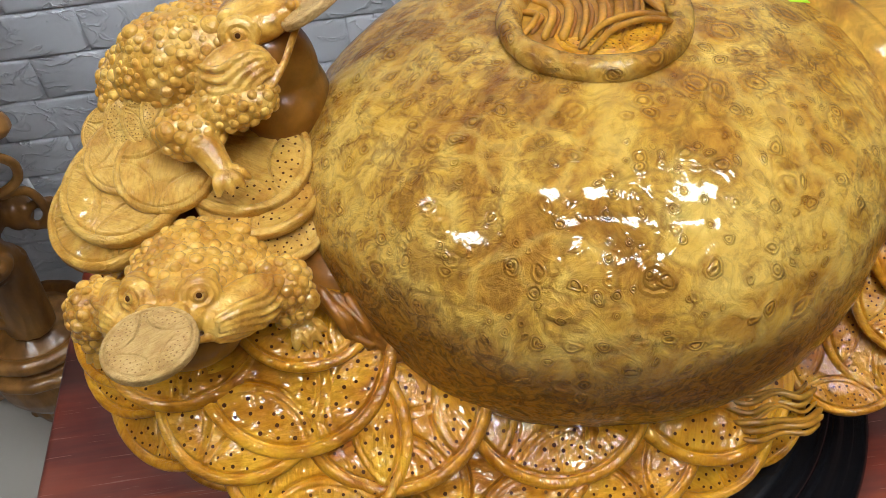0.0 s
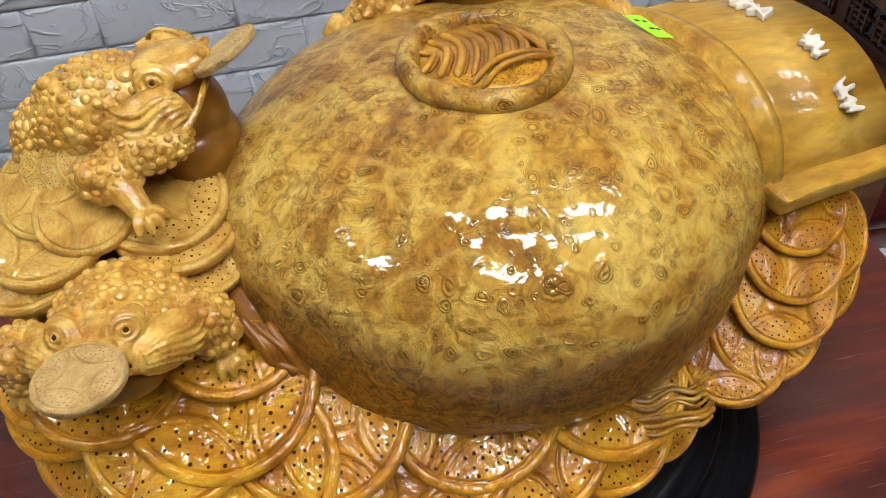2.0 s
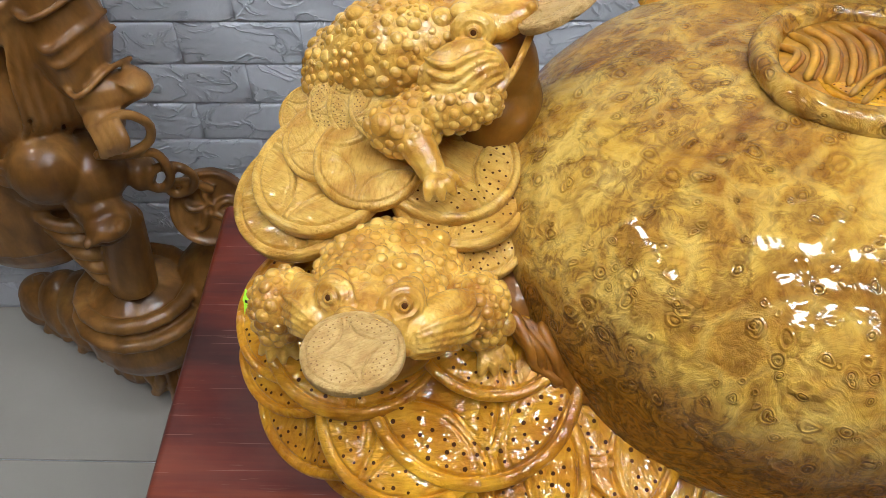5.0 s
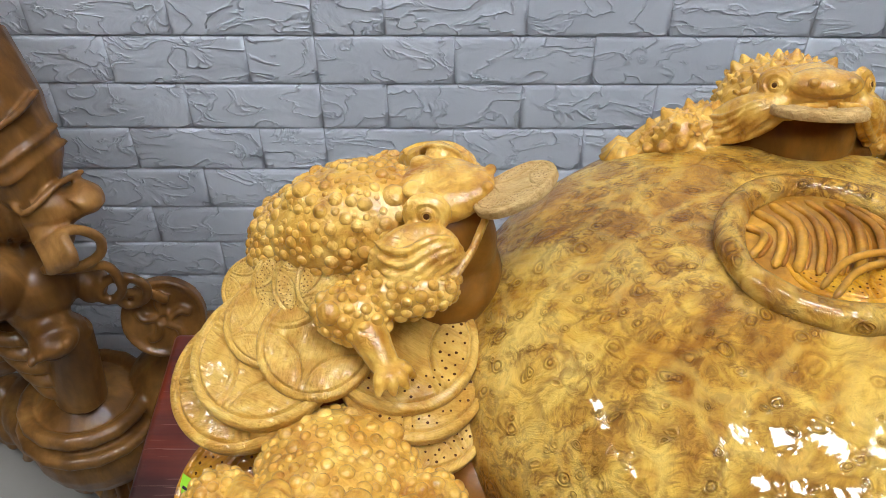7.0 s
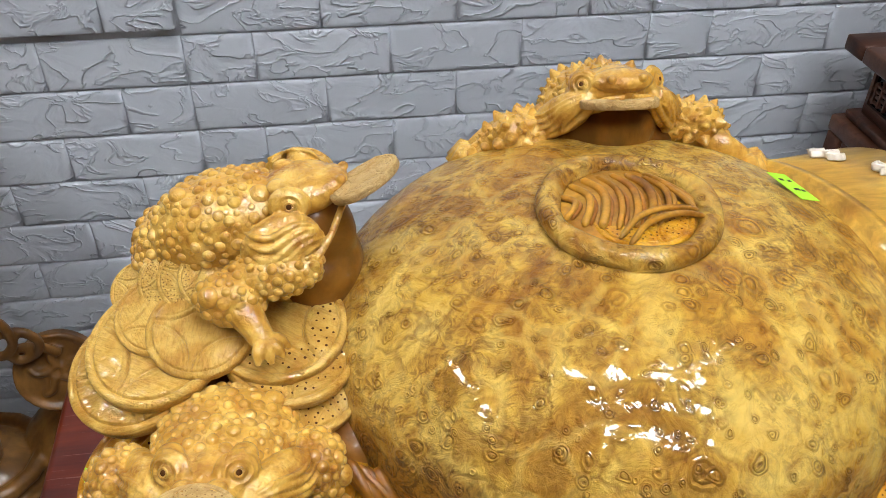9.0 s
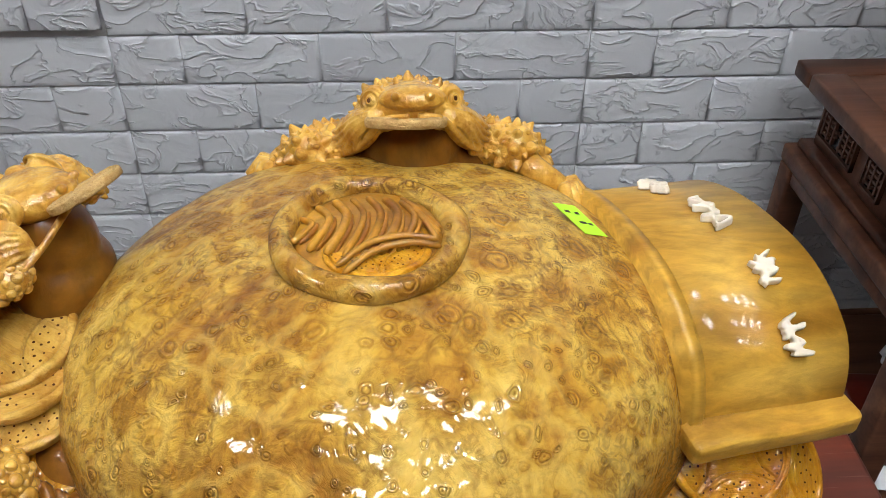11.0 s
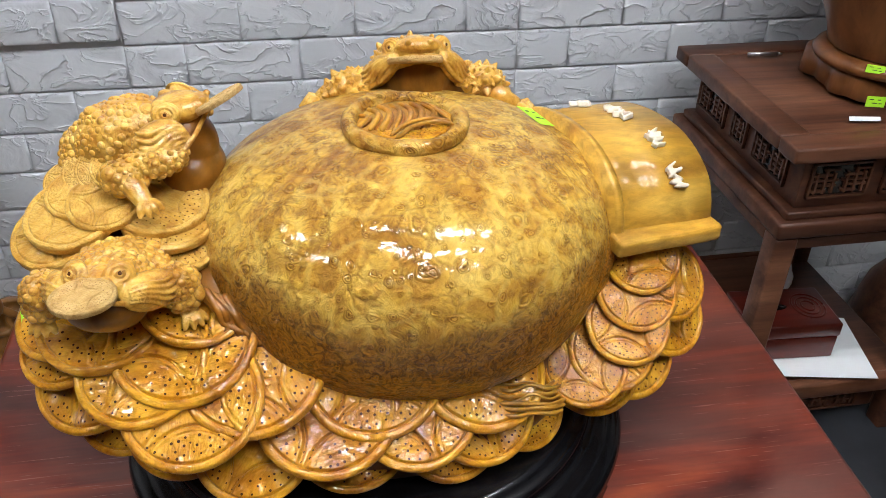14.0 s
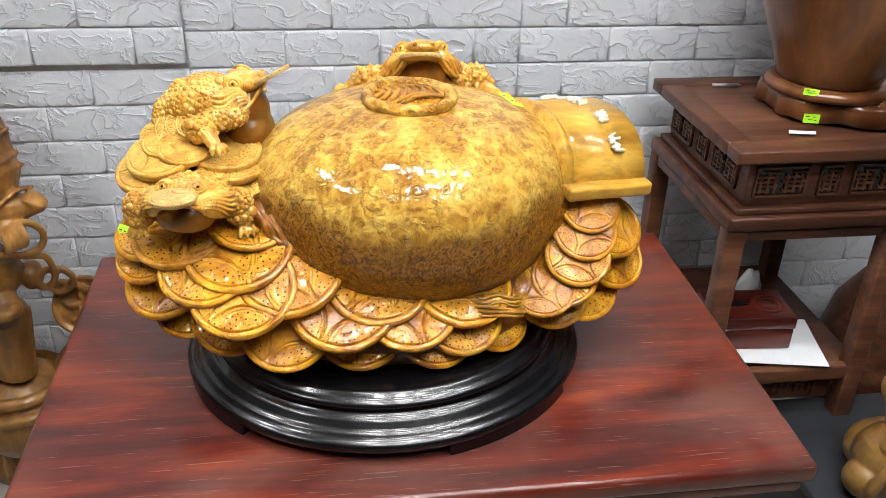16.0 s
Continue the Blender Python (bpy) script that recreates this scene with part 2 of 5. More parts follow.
def foam(name):
    """Soft white foam brick with a crumpled stone relief, different on every brick."""
    m, n, l, b = start(name)
    tc = n.new("ShaderNodeTexCoord")
    oi = n.new("ShaderNodeObjectInfo")
    sc = n.new("ShaderNodeVectorMath")
    sc.operation = "MULTIPLY_ADD"
    l.new(oi.outputs["Random"], sc.inputs[0])
    sc.inputs[1].default_value = (9, 17, 5)
    l.new(tc.outputs["Object"], sc.inputs[2])
    mp = n.new("ShaderNodeMapping")
    mp.inputs["Scale"].default_value = (1.0, 1.0, 1.7)
    l.new(sc.outputs[0], mp.inputs[0])
    a = node(n, "ShaderNodeTexNoise", Scale=14.0, Detail=3.5, Roughness=0.5, Distortion=0.7)
    l.new(mp.outputs[0], a.inputs[0])
    ridge = ramp(n, [(0.36, (0.25, 0.25, 0.25)), (0.49, (0.45, 0.45, 0.45)), (0.515, (1, 1, 1)), (0.55, (0.35, 0.35, 0.35)), (0.68, (0, 0, 0))])
    l.new(a.outputs[0], ridge.inputs[0])
    fine = node(n, "ShaderNodeTexNoise", Scale=300.0, Detail=2.0)
    l.new(tc.outputs["Object"], fine.inputs[0])
    dirt = node(n, "ShaderNodeTexNoise", Scale=3.0, Detail=4.0)
    l.new(sc.outputs[0], dirt.inputs[0])
    cr = ramp(n, [(0.3, (0.53, 0.55, 0.59)), (0.7, (0.62, 0.64, 0.68))])
    l.new(dirt.outputs[0], cr.inputs[0])
    l.new(cr.outputs[0], b.inputs["Base Color"])
    b.inputs["Roughness"].default_value = 0.42
    b1 = node(n, "ShaderNodeBump", Strength=0.75, Distance=0.0042)
    l.new(ridge.outputs[0], b1.inputs["Height"])
    b2 = node(n, "ShaderNodeBump", Strength=0.12, Distance=0.0006)
    l.new(fine.outputs[0], b2.inputs["Height"])
    l.new(b1.outputs[0], b2.inputs["Normal"])
    l.new(b2.outputs[0], b.inputs["Normal"])
    return m


def glow(name, colour, strength):
    m, n, l, b = start(name)
    b.inputs["Emission Color"].default_value = (*colour, 1)
    b.inputs["Emission Strength"].default_value = strength
    return m


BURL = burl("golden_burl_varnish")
STRAND = wood("strand_wood", (0.18, 0.055, 0.005), (0.38, 0.14, 0.014), (0.52, 0.23, 0.026), (11, 11, 11), 6.0, 0.4, 0.5, 0.1, 0.4, 0.6, 0.6)
LEAF = wood("ring_leaf_wood", (0.30, 0.11, 0.010), (0.50, 0.225, 0.022), (0.64, 0.34, 0.04), (11, 11, 11), 8.0, 0.4, 0.6, 0.1, 0.4, 0.6, 0.6)
# flat colours that paint the shade inside drilled holes and shallow dents
HOLE_SHADE = plain("painted_hole_shade", (0.075, 0.028, 0.008), 0.9)
HOLE_SHADE.node_tree.nodes["Principled BSDF"].inputs["Specular IOR Level"].default_value = 0.0
DENT_SHADE = plain("painted_dent_shade", (0.30, 0.165, 0.05), 0.8)
COIN = amber("amber_carved_wood", (0.34, 0.115, 0.005), (0.56, 0.235, 0.012), (0.74, 0.39, 0.026), (0.36, 0.125, 0.005), 0.9, 0.9)
PALE = amber("pale_carved_wood", (0.48, 0.25, 0.040), (0.62, 0.37, 0.075), (0.72, 0.47, 0.12), (0.42, 0.18, 0.022), 0.5, 0.5)
BLOND = amber("raw_blond_wood", (0.46, 0.28, 0.095), (0.58, 0.38, 0.145), (0.66, 0.46, 0.20), (0.48, 0.27, 0.085), 0.0, 0.2, 0.6)
def carved(name):
    """Pale yellow carved wood under thick varnish: soft clouds, brown wash in patches, gouge marks."""
    m, n, l, b = start(name)
    tc = n.new("ShaderNodeTexCoord")

    def noise_at(scale, detail, rough_, bend):
        t = node(n, "ShaderNodeTexNoise", Scale=scale, Detail=detail, Roughness=rough_, Distortion=bend)
        l.new(tc.outputs["Object"], t.inputs[0])
        return t.outputs[0]

    def shade(value, stops):
        r = ramp(n, stops)
        l.new(value, r.inputs[0])
        return r.outputs[0]

    c = shade(noise_at(45.0, 5.0, 0.6, 0.8), [(0.34, (0.46, 0.215, 0.026)), (0.5, (0.65, 0.365, 0.060)), (0.66, (0.79, 0.51, 0.125))])
    wash = smath(n, l, "MULTIPLY", shade(noise_at(34.0, 3.0, 0.55, 1.2), [(0.46, (0, 0, 0)), (0.62, (1, 1, 1))]), shade(noise_at(230.0, 4.0, 0.6, 0.5), [(0.40, (1, 1, 1)), (0.60, (0.25, 0.25, 0.25))]))
    c = mixc(n, l, smath(n, l, "MULTIPLY", wash, 0.72), c, (0.30, 0.105, 0.010))
    l.new(c, b.inputs["Base Color"])
    b.inputs["Roughness"].default_value = 0.38
    b.inputs["Specular IOR Level"].default_value = 0.2
    b.inputs["Coat Weight"].default_value = 0.9
    b.inputs["Coat Roughness"].default_value = 0.06
    gouge = noise_at(190.0, 2.0, 0.5, 0.6)
    b1 = node(n, "ShaderNodeBump", Strength=0.9, Distance=0.0016)
    l.new(gouge, b1.inputs["Height"])
    l.new(b1.outputs[0], b.inputs["Normal"])
    b2 = node(n, "ShaderNodeBump", Strength=0.8, Distance=0.0010)
    l.new(gouge, b2.inputs["Height"])
    l.new(b2.outputs[0], b.inputs["Coat Normal"])
    return m


TOAD = carved("carved_yellow_wood")
DARK = wood("brown_stained_wood", (0.13, 0.04, 0.005), (0.25, 0.088, 0.011), (0.38, 0.155, 0.022), (9, 9, 4), 6.0, 0.4, 0.35, 0.08, 0.35, 0.5, 0.4)
CHEST = wood("golden_brown_wood", (0.12, 0.040, 0.005), (0.25, 0.096, 0.011), (0.42, 0.19, 0.026), (7, 7, 5), 6.0, 0.4, 0.5, 0.08, 0.3, 0.6, 0.4)
REDWOOD = wood("red_lacquered_rosewood", (0.05, 0.008, 0.006), (0.13, 0.017, 0.010), (0.24, 0.042, 0.016), (1.1, 13, 13), 2.4, 0.32, 0.5, 0.16, 0.12, 0.35)
def lacquer(name):
    """Red rosewood under worn lacquer: long dark bands, dusty scuffs and thin pale scratches."""
    m, n, l, b = start(name)
    tc = n.new("ShaderNodeTexCoord")

    def streak(scale, turn, size, detail=4.0, distortion=0.5):
        mp = n.new("ShaderNodeMapping")
        mp.inputs["Scale"].default_value = scale
        mp.inputs["Rotation"].default_value = (0, 0, radians(turn))
        l.new(tc.outputs["Object"], mp.inputs[0])
        x = node(n, "ShaderNodeTexNoise", Scale=size, Detail=detail, Distortion=distortion)
        l.new(mp.outputs[0], x.inputs[0])
        return x.outputs[0]

    band = ramp(n, [(0.30, (0.032, 0.005, 0.004)), (0.45, (0.068, 0.008, 0.005)), (0.60, (0.140, 0.017, 0.006)), (0.76, (0.27, 0.048, 0.011))])
    l.new(streak((1.0, 7.0, 7.0), 3, 2.2, 6.0, 1.2), band.inputs[0])
    grain = ramp(n, [(0.3, (0.75, 0.72, 0.72)), (0.65, (1.08, 1.08, 1.08))])
    l.new(streak((3.0, 120.0, 120.0), 3, 2.0, 6.0, 0.2), grain.inputs[0])
    c = mixc(n, l, 0.7, band.outputs[0], grain.outputs[0], "MULTIPLY")
    scuff = ramp(n, [(0.42, (0, 0, 0)), (0.78, (1, 1, 1))])
    l.new(streak((1.2, 1.6, 1.0), 20, 4.5, 8.0, 0.6), scuff.inputs[0])
    lines = None
    for turn, size in ((38, 5.0), (-52, 6.0), (12, 7.0)):
        r = ramp(n, [(0.70, (0, 0, 0)), (0.73, (1, 1, 1))])
        l.new(streak((2.0, 90.0, 1.0), turn, size, 2.0, 0.3), r.inputs[0])
        lines = r.outputs[0] if lines is None else smath(n, l, "MAXIMUM", lines, r.outputs[0])
    worn = smath(n, l, "MAXIMUM", smath(n, l, "MULTIPLY", scuff.outputs[0], 0.24), smath(n, l, "MULTIPLY", lines, 0.42))
    c = mixc(n, l, worn, c, (0.36, 0.19, 0.15))
    l.new(c, b.inputs["Base Color"])
    l.new(smath(n, l, "MULTIPLY_ADD", worn, 0.5, 0.30), b.inputs["Roughness"])
    b.inputs["Coat Weight"].default_value = 0.28
    b.inputs["Specular IOR Level"].default_value = 0.35
    l.new(smath(n, l, "MULTIPLY_ADD", worn, 0.5, 0.15), b.inputs["Coat Roughness"])
    return m


BROWN = wood("brown_rosewood", (0.058, 0.020, 0.011), (0.125, 0.047, 0.025), (0.20, 0.084, 0.046), (2, 22, 22), 3.0, 0.42, 0.2, 0.25, 0.2)
VASE = wood("reddish_vase_wood", (0.10, 0.03, 0.01), (0.2, 0.07, 0.022), (0.3, 0.12, 0.04), (9, 9, 2.5), 2.5, 0.3, 0.7, 0.1, 0.1)
STATUE = wood("honey_statue_wood", (0.10, 0.038, 0.008), (0.26, 0.112, 0.026), (0.42, 0.205, 0.055), (8, 8, 3), 5.0, 0.4, 0.35, 0.12, 0.4)
BLACK = plain("black_lacquer", (0.004, 0.004, 0.005), 0.24, 0, 0.4, 30, 0.12, 0.3)
LACQUER = lacquer("worn_red_lacquer")
FOAM = foam("white_foam_brick")
GROUT = plain("foam_joint", (0.6, 0.61, 0.64), 0.6)
PAINT = plain("white_paint", (0.7, 0.7, 0.69), 0.6)
CEIL = plain("grey_ceiling_paint", (0.16, 0.16, 0.165), 0.8)
SHOP = plain("brown_shop_wall", (0.11, 0.08, 0.06), 0.7)
TILE = plain("cream_floor_tile", (0.38, 0.355, 0.31), 0.25, 0, 0.05, 4)
LIME = plain("lime_paper", (0.42, 0.85, 0.03), 0.6, 0, 0.03)
PAPER = plain("white_paper", (0.78, 0.8, 0.83), 0.6, 0, 0.03)
SLATE = plain("matt_black_board", (0.025, 0.027, 0.032), 0.5, 0, 0.3, 12)
GOURD = wood("glossy_gourd_wood", (0.25, 0.12, 0.03), (0.36, 0.19, 0.05), (0.45, 0.26, 0.08), (9, 9, 9), 3.0, 0.3, 0.9, 0.08, 0.2)
CHAR = plain("cream_cut_letter", (0.72, 0.64, 0.52), 0.5, 0, 0.1)
LAMP = glow("led_diffuser", (0.93, 0.96, 1.0), 58.0)


# ---- mesh helpers ----
def wm(ob):
    return ob.matrix_basis if ob.parent is None else wm(ob.parent) @ ob.matrix_parent_inverse @ ob.matrix_basis


def mesh_of(name, bm, material, smooth=True):
    me = bpy.data.meshes.new(name)
    bm.normal_update()
    bm.to_mesh(me)
    bm.free()
    for p in me.polygons:
        p.use_smooth = smooth
    me.materials.append(material)
    return me


def part(name, bm, material, parent=None, label="", m=None, smooth=True):
    """One mesh object in world places, under a thing or a part."""
    data = bm if isinstance(bm, bpy.types.Mesh) else mesh_of(name, bm, material, smooth)
    ob = new(name, data)
    if parent is not None:
        ob.parent = parent
        ob.matrix_parent_inverse = wm(parent).inverted()
    if m is not None:
        ob.matrix_basis = m
    if label:
        ob["label"] = label
    return ob


def thing(name, at, label, category, group="", kind=""):
    ob = new(name)
    ob.empty_display_size = 0.05
    ob.matrix_basis = Matrix.Translation(at)
    return tagged(ob, label, category, group, kind)


def box(bm, lo, hi, bevel=0.0, seg=2, m=None):
    r = bmesh.ops.create_cube(bm, size=1.0)
    vs = r["verts"]
    for v in vs:
        v.co = Vector([lo[i] + (v.co[i] + 0.5) * (hi[i] - lo[i]) for i in range(3)])
    if bevel:
        es = list({e for v in vs for e in v.link_edges})
        g = bmesh.ops.bevel(bm, geom=es, offset=bevel, segments=seg, affect="EDGES", profile=0.5)
        vs = list({v for f in g["faces"] for v in f.verts} | {v for v in vs if v.is_valid})
    if m is not None:
        bmesh.ops.transform(bm, matrix=m, verts=vs)
    return bm


def boxed(lo, hi, bevel=0.0, seg=2, m=None):
    return box(bmesh.new(), lo, hi, bevel, seg, m)


def lathe(profile, seg=64, sx=1.0, sy=1.0, at=(0, 0, 0), bm=None, close=True):
    """A turned shape from (radius, height) pairs."""
    bm = bm or bmesh.new()
    rows = []
    for r, z in profile:
        rows.append([bm.verts.new((at[0] + sx * r * math.cos(2 * math.pi * k / seg), at[1] + sy * r * math.sin(2 * math.pi * k / seg), at[2] + z)) for k in range(seg)])
    for a, b in zip(rows, rows[1:]):
        for k in range(seg):
            bm.faces.new((a[k], a[(k + 1) % seg], b[(k + 1) % seg], b[k]))
    if close:
        bm.faces.new(rows[0][::-1])
        bm.faces.new(rows[-1])
    return bm


def ball(bm, c, r, rot=None, seg=16):
    m = Matrix.LocRotScale(c, rot or Euler((0, 0, 0)), (r, r, r) if isinstance(r, (int, float)) else r)
    bmesh.ops.create_uvsphere(bm, u_segments=seg, v_segments=max(6, seg * 2 // 3), radius=1.0, matrix=m)
    return bm


def tube(bm, points, radii, seg=8):
    """A round bar along points, with a radius at each."""
    pts = [Vector(p) for p in points]
    if isinstance(radii, (int, float)):
        radii = [radii] * len(pts)
    rows = []
    side = Vector((0.31, 0.52, 0.79))
    for i, p in enumerate(pts):
        d = (pts[min(i + 1, len(pts) - 1)] - pts[max(i - 1, 0)]).normalized()
        u = d.cross(side).normalized()
        w = d.cross(u)
        side = u.cross(d) if abs(d.dot(side)) < 0.98 else side
        rows.append([bm.verts.new(p + radii[i] * (u * math.cos(2 * math.pi * k / seg) + w * math.sin(2 * math.pi * k / seg))) for k in range(seg)])
    for a, b in zip(rows, rows[1:]):
        for k in range(seg):
            bm.faces.new((a[k], a[(k + 1) % seg], b[(k + 1) % seg], b[k]))
    bm.faces.new(rows[0][::-1])
    bm.faces.new(rows[-1])
    return bm


def spline(points, steps=8):
    """Points on a smooth line through the given ones."""
    p = [Vector(q) for q in points]
    p = [2 * p[0] - p[1]] + p + [2 * p[-1] - p[-2]]
    out = []
    for i in range(1, len(p) - 2):
        for k in range(steps):
            t = k / steps
            a, b, c, d = p[i - 1:i + 3]
            out.append(0.5 * (2 * b + (c - a) * t + (2 * a - 5 * b + 4 * c - d) * t * t + (3 * b - a - 3 * c + d) * t ** 3))
    return out + [p[-2]]


def melt(ob, voxel, smooth=4):
    """Fuses the lumps of one mesh into one carved skin."""
    r = ob.modifiers.new("fuse", "REMESH")
    r.mode, r.voxel_size, r.use_smooth_shade = "VOXEL", voxel, True
    s = ob.modifiers.new("soften", "SMOOTH")
    s.factor, s.iterations = 0.5, smooth
    return ob


# ---- the room ----
TOP = 0.755
ROW, WIDE, LINE = 0.077, 0.2, 0.93

floor = tagged(part("floor", boxed((-3.2, -4.6, -0.06), (3.0, 0.1, 0.0)), GROUT), "cream polished floor tiles with thin joints", "floor", kind="structure")
wall_north = tagged(part("wall_north", boxed((-3.2, 0.006, 0.0), (3.0, 0.14, 2.9)), GROUT), "wall covered with white foam brick panels", "wall", kind="structure")
tagged(part("wall_south", boxed((-3.2, -4.74, 0.0), (3.0, -4.6, 2.9)), SHOP), "plain painted wall", "wall", kind="structure")
tagged(part("wall_east", boxed((3.0, -4.74, 0.0), (3.14, 0.14, 2.9)), SHOP), "plain painted wall", "wall", kind="structure")
tagged(part("wall_west", boxed((-3.34, -4.74, 0.0), (-3.2, 0.14, 2.9)), SHOP), "plain painted wall", "wall", kind="structure")
tagged(part("ceiling", boxed((-3.34, -4.74, 2.9), (3.14, 0.14, 3.0)), CEIL), "dim grey painted ceiling", "ceiling", kind="structure")

# lamps in the ceiling, with an added fill pair on the left
def ceiling_light(x, y, wx=0.22, wy=0.09):
    t = thing("ceiling_light", (x, y, 2.9), "white square LED light in the ceiling, some added as fill", "ceiling light", "lights in the ceiling")
    bm = bmesh.new()
    for lo, hi in (((-wx - .02, -wy - .02), (wx + .02, -wy)), ((-wx - .02, wy), (wx + .02, wy + .02)), ((-wx - .02, -wy), (-wx, wy)), ((wx, -wy), (wx + .02, wy))):
        box(bm, (x + lo[0], y + lo[1], 2.87), (x + hi[0], y + hi[1], 2.9))
    part("frame", bm, PAINT, t, smooth=False)
    part("diffuser", boxed((x - wx, y - wy, 2.88), (x + wx, y + wy, 2.895)), LAMP, t, smooth=False)


LAMPS = [(x, y) for y in (-0.95, -1.6, -2.25) for x in (-0.54, -0.14, 0.26, 0.66)]
for lx, ly in LAMPS:
    ceiling_light(lx, ly, 0.095, 0.095)
# added pair with no known source, brightens the left part of the wall
for lx, ly in ((-1.85, -0.75), (-1.85, -1.6)):
    ceiling_light(lx, ly, 0.14, 0.14)

# ---- table ----
table = thing("table", (-0.32, -0.76, 0), "red lacquered rosewood table with a scratched top", "table")
bm = boxed((-0.800, -1.075, TOP - 0.028), (0.164, -0.474, TOP), 0.008, 3)
for v in bm.verts:
    v.co.x -= (0.022 if v.co.x > 0 else -0.028) * (-0.478 - v.co.y)
part("tabletop", bm, LACQUER, table, "scratched glossy red-brown top")
bm = boxed((-0.790, -1.066, TOP - 0.05), (0.154, -0.484, TOP - 0.028), 0.006, 2)
for v in bm.verts:
    v.co.x -= (0.022 if v.co.x > 0 else -0.028) * (-0.478 - v.co.y)
part("moulding", bm, REDWOOD, table)
for lo, hi in (((-0.79, -1.03), (0.102, -1.008)), ((-0.79, -0.507), (0.145, -0.485)), ((-0.79, -1.008), (-0.768, -0.507)), ((0.080, -1.008), (0.102, -0.507))):
    part("apron", boxed((*lo, TOP - 0.13), (*hi, TOP - 0.05), 0.003), REDWOOD, table)
for x in (-0.795, 0.05):
    for y in (-1.035, -0.54):
        part("leg", boxed((x, y, 0.0), (x + 0.06, y + 0.06, TOP - 0.05), 0.006), REDWOOD, table)

# ---- black display base ----
BX, BY = -0.344, -0.775
base = thing("black_pedestal", (BX, BY, TOP), "round black lacquered wooden pedestal on the table", "pedestal")
prof = [(0.0, 0.012), (0.270, 0.012), (0.2795, 0.0145), (0.2830, 0.020), (0.2815, 0.0255), (0.2765, 0.0285), (0.2690, 0.0295), (0.2680, 0.0325), (0.2640, 0.0335), (0.2585, 0.0365), (0.2545, 0.0425), (0.2490, 0.0455), (0.2415, 0.0465), (0.2405, 0.0495), (0.2440, 0.0535), (0.2425, 0.0585), (0.2375, 0.0615), (0.2300, 0.0625), (0.2290, 0.0655), (0.2200, 0.0665), (0.0, 0.0665)]
part("turned_plinth", lathe(prof[1:-1], 160, 0.955, 0.86, (BX, BY, TOP)), BLACK, base)
for a in (204, 305, 25, 115):
    bm = bmesh.new()
    n0 = 12
    ring = []
    for k in range(n0 + 1):
        t = radians(a - 22 + 44 * k / n0)
        c, s_ = math.cos(t), math.sin(t)
        ring.append([bm.verts.new((BX + 0.955 * r * c, BY + 0.86 * r * s_, TOP + z)) for r, z in ((0.235, 0), (0.281, 0), (0.277, 0.0155), (0.235, 0.0155))])
    for p, q in zip(ring, ring[1:]):
        for j in range(4):
            bm.faces.new((p[j], p[(j + 1) % 4], q[(j + 1) % 4], q[j]))
    bm.faces.new(ring[0][::-1])
    bm.faces.new(ring[-1])
    part("foot", bm, BLACK, base, smooth=False)

# ---- the carving ----
carving = thing("toad_carving", (-0.334, -0.76, TOP + 0.066), "large varnished golden wood carving of toads and coins", "wood carving")


def egg_mesh():
    bm = bmesh.new()
    nu, nv = 180, 110
    a, b = 2.0, 2.38
    cx, cy, cz, rx, ry, rz = -0.306, -0.734, 0.990, 0.2075, 0.199, 0.1150
    rows = []
    for j in range(nv + 1):
        v = -math.pi / 2 + math.pi * j / nv
        cv, sv = max(0.0, math.cos(v)) ** (2 / b), math.copysign(abs(math.sin(v)) ** (2 / b), v)
        row = []
        for i in range(nu):
            u = 2 * math.pi * i / nu
            p = Vector((rx * cv * math.cos(u), ry * cv * math.sin(u), (rz if sv > 0 else 0.140) * sv))
            w = p + Vector((3, 1, 2))
            d = 0.0016 * noise.noise(w * 28) + 0.003 * noise.noise(w * 9)
            p += p.normalized() * d
            row.append(bm.verts.new(p + Vector((cx, cy, cz))))
            if j in (0, nv):
                break
        rows.append(row)
    for j in range(nv):
        r0, r1 = rows[j], rows[j + 1]
        for i in range(nu):
            k = (i + 1) % nu
            f = [r0[i % len(r0)], r0[k % len(r0)], r1[k % len(r1)], r1[i % len(r1)]]
            f = list(dict.fromkeys(f))
            bm.faces.new(f)
    return bm


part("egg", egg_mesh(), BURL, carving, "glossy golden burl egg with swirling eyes")


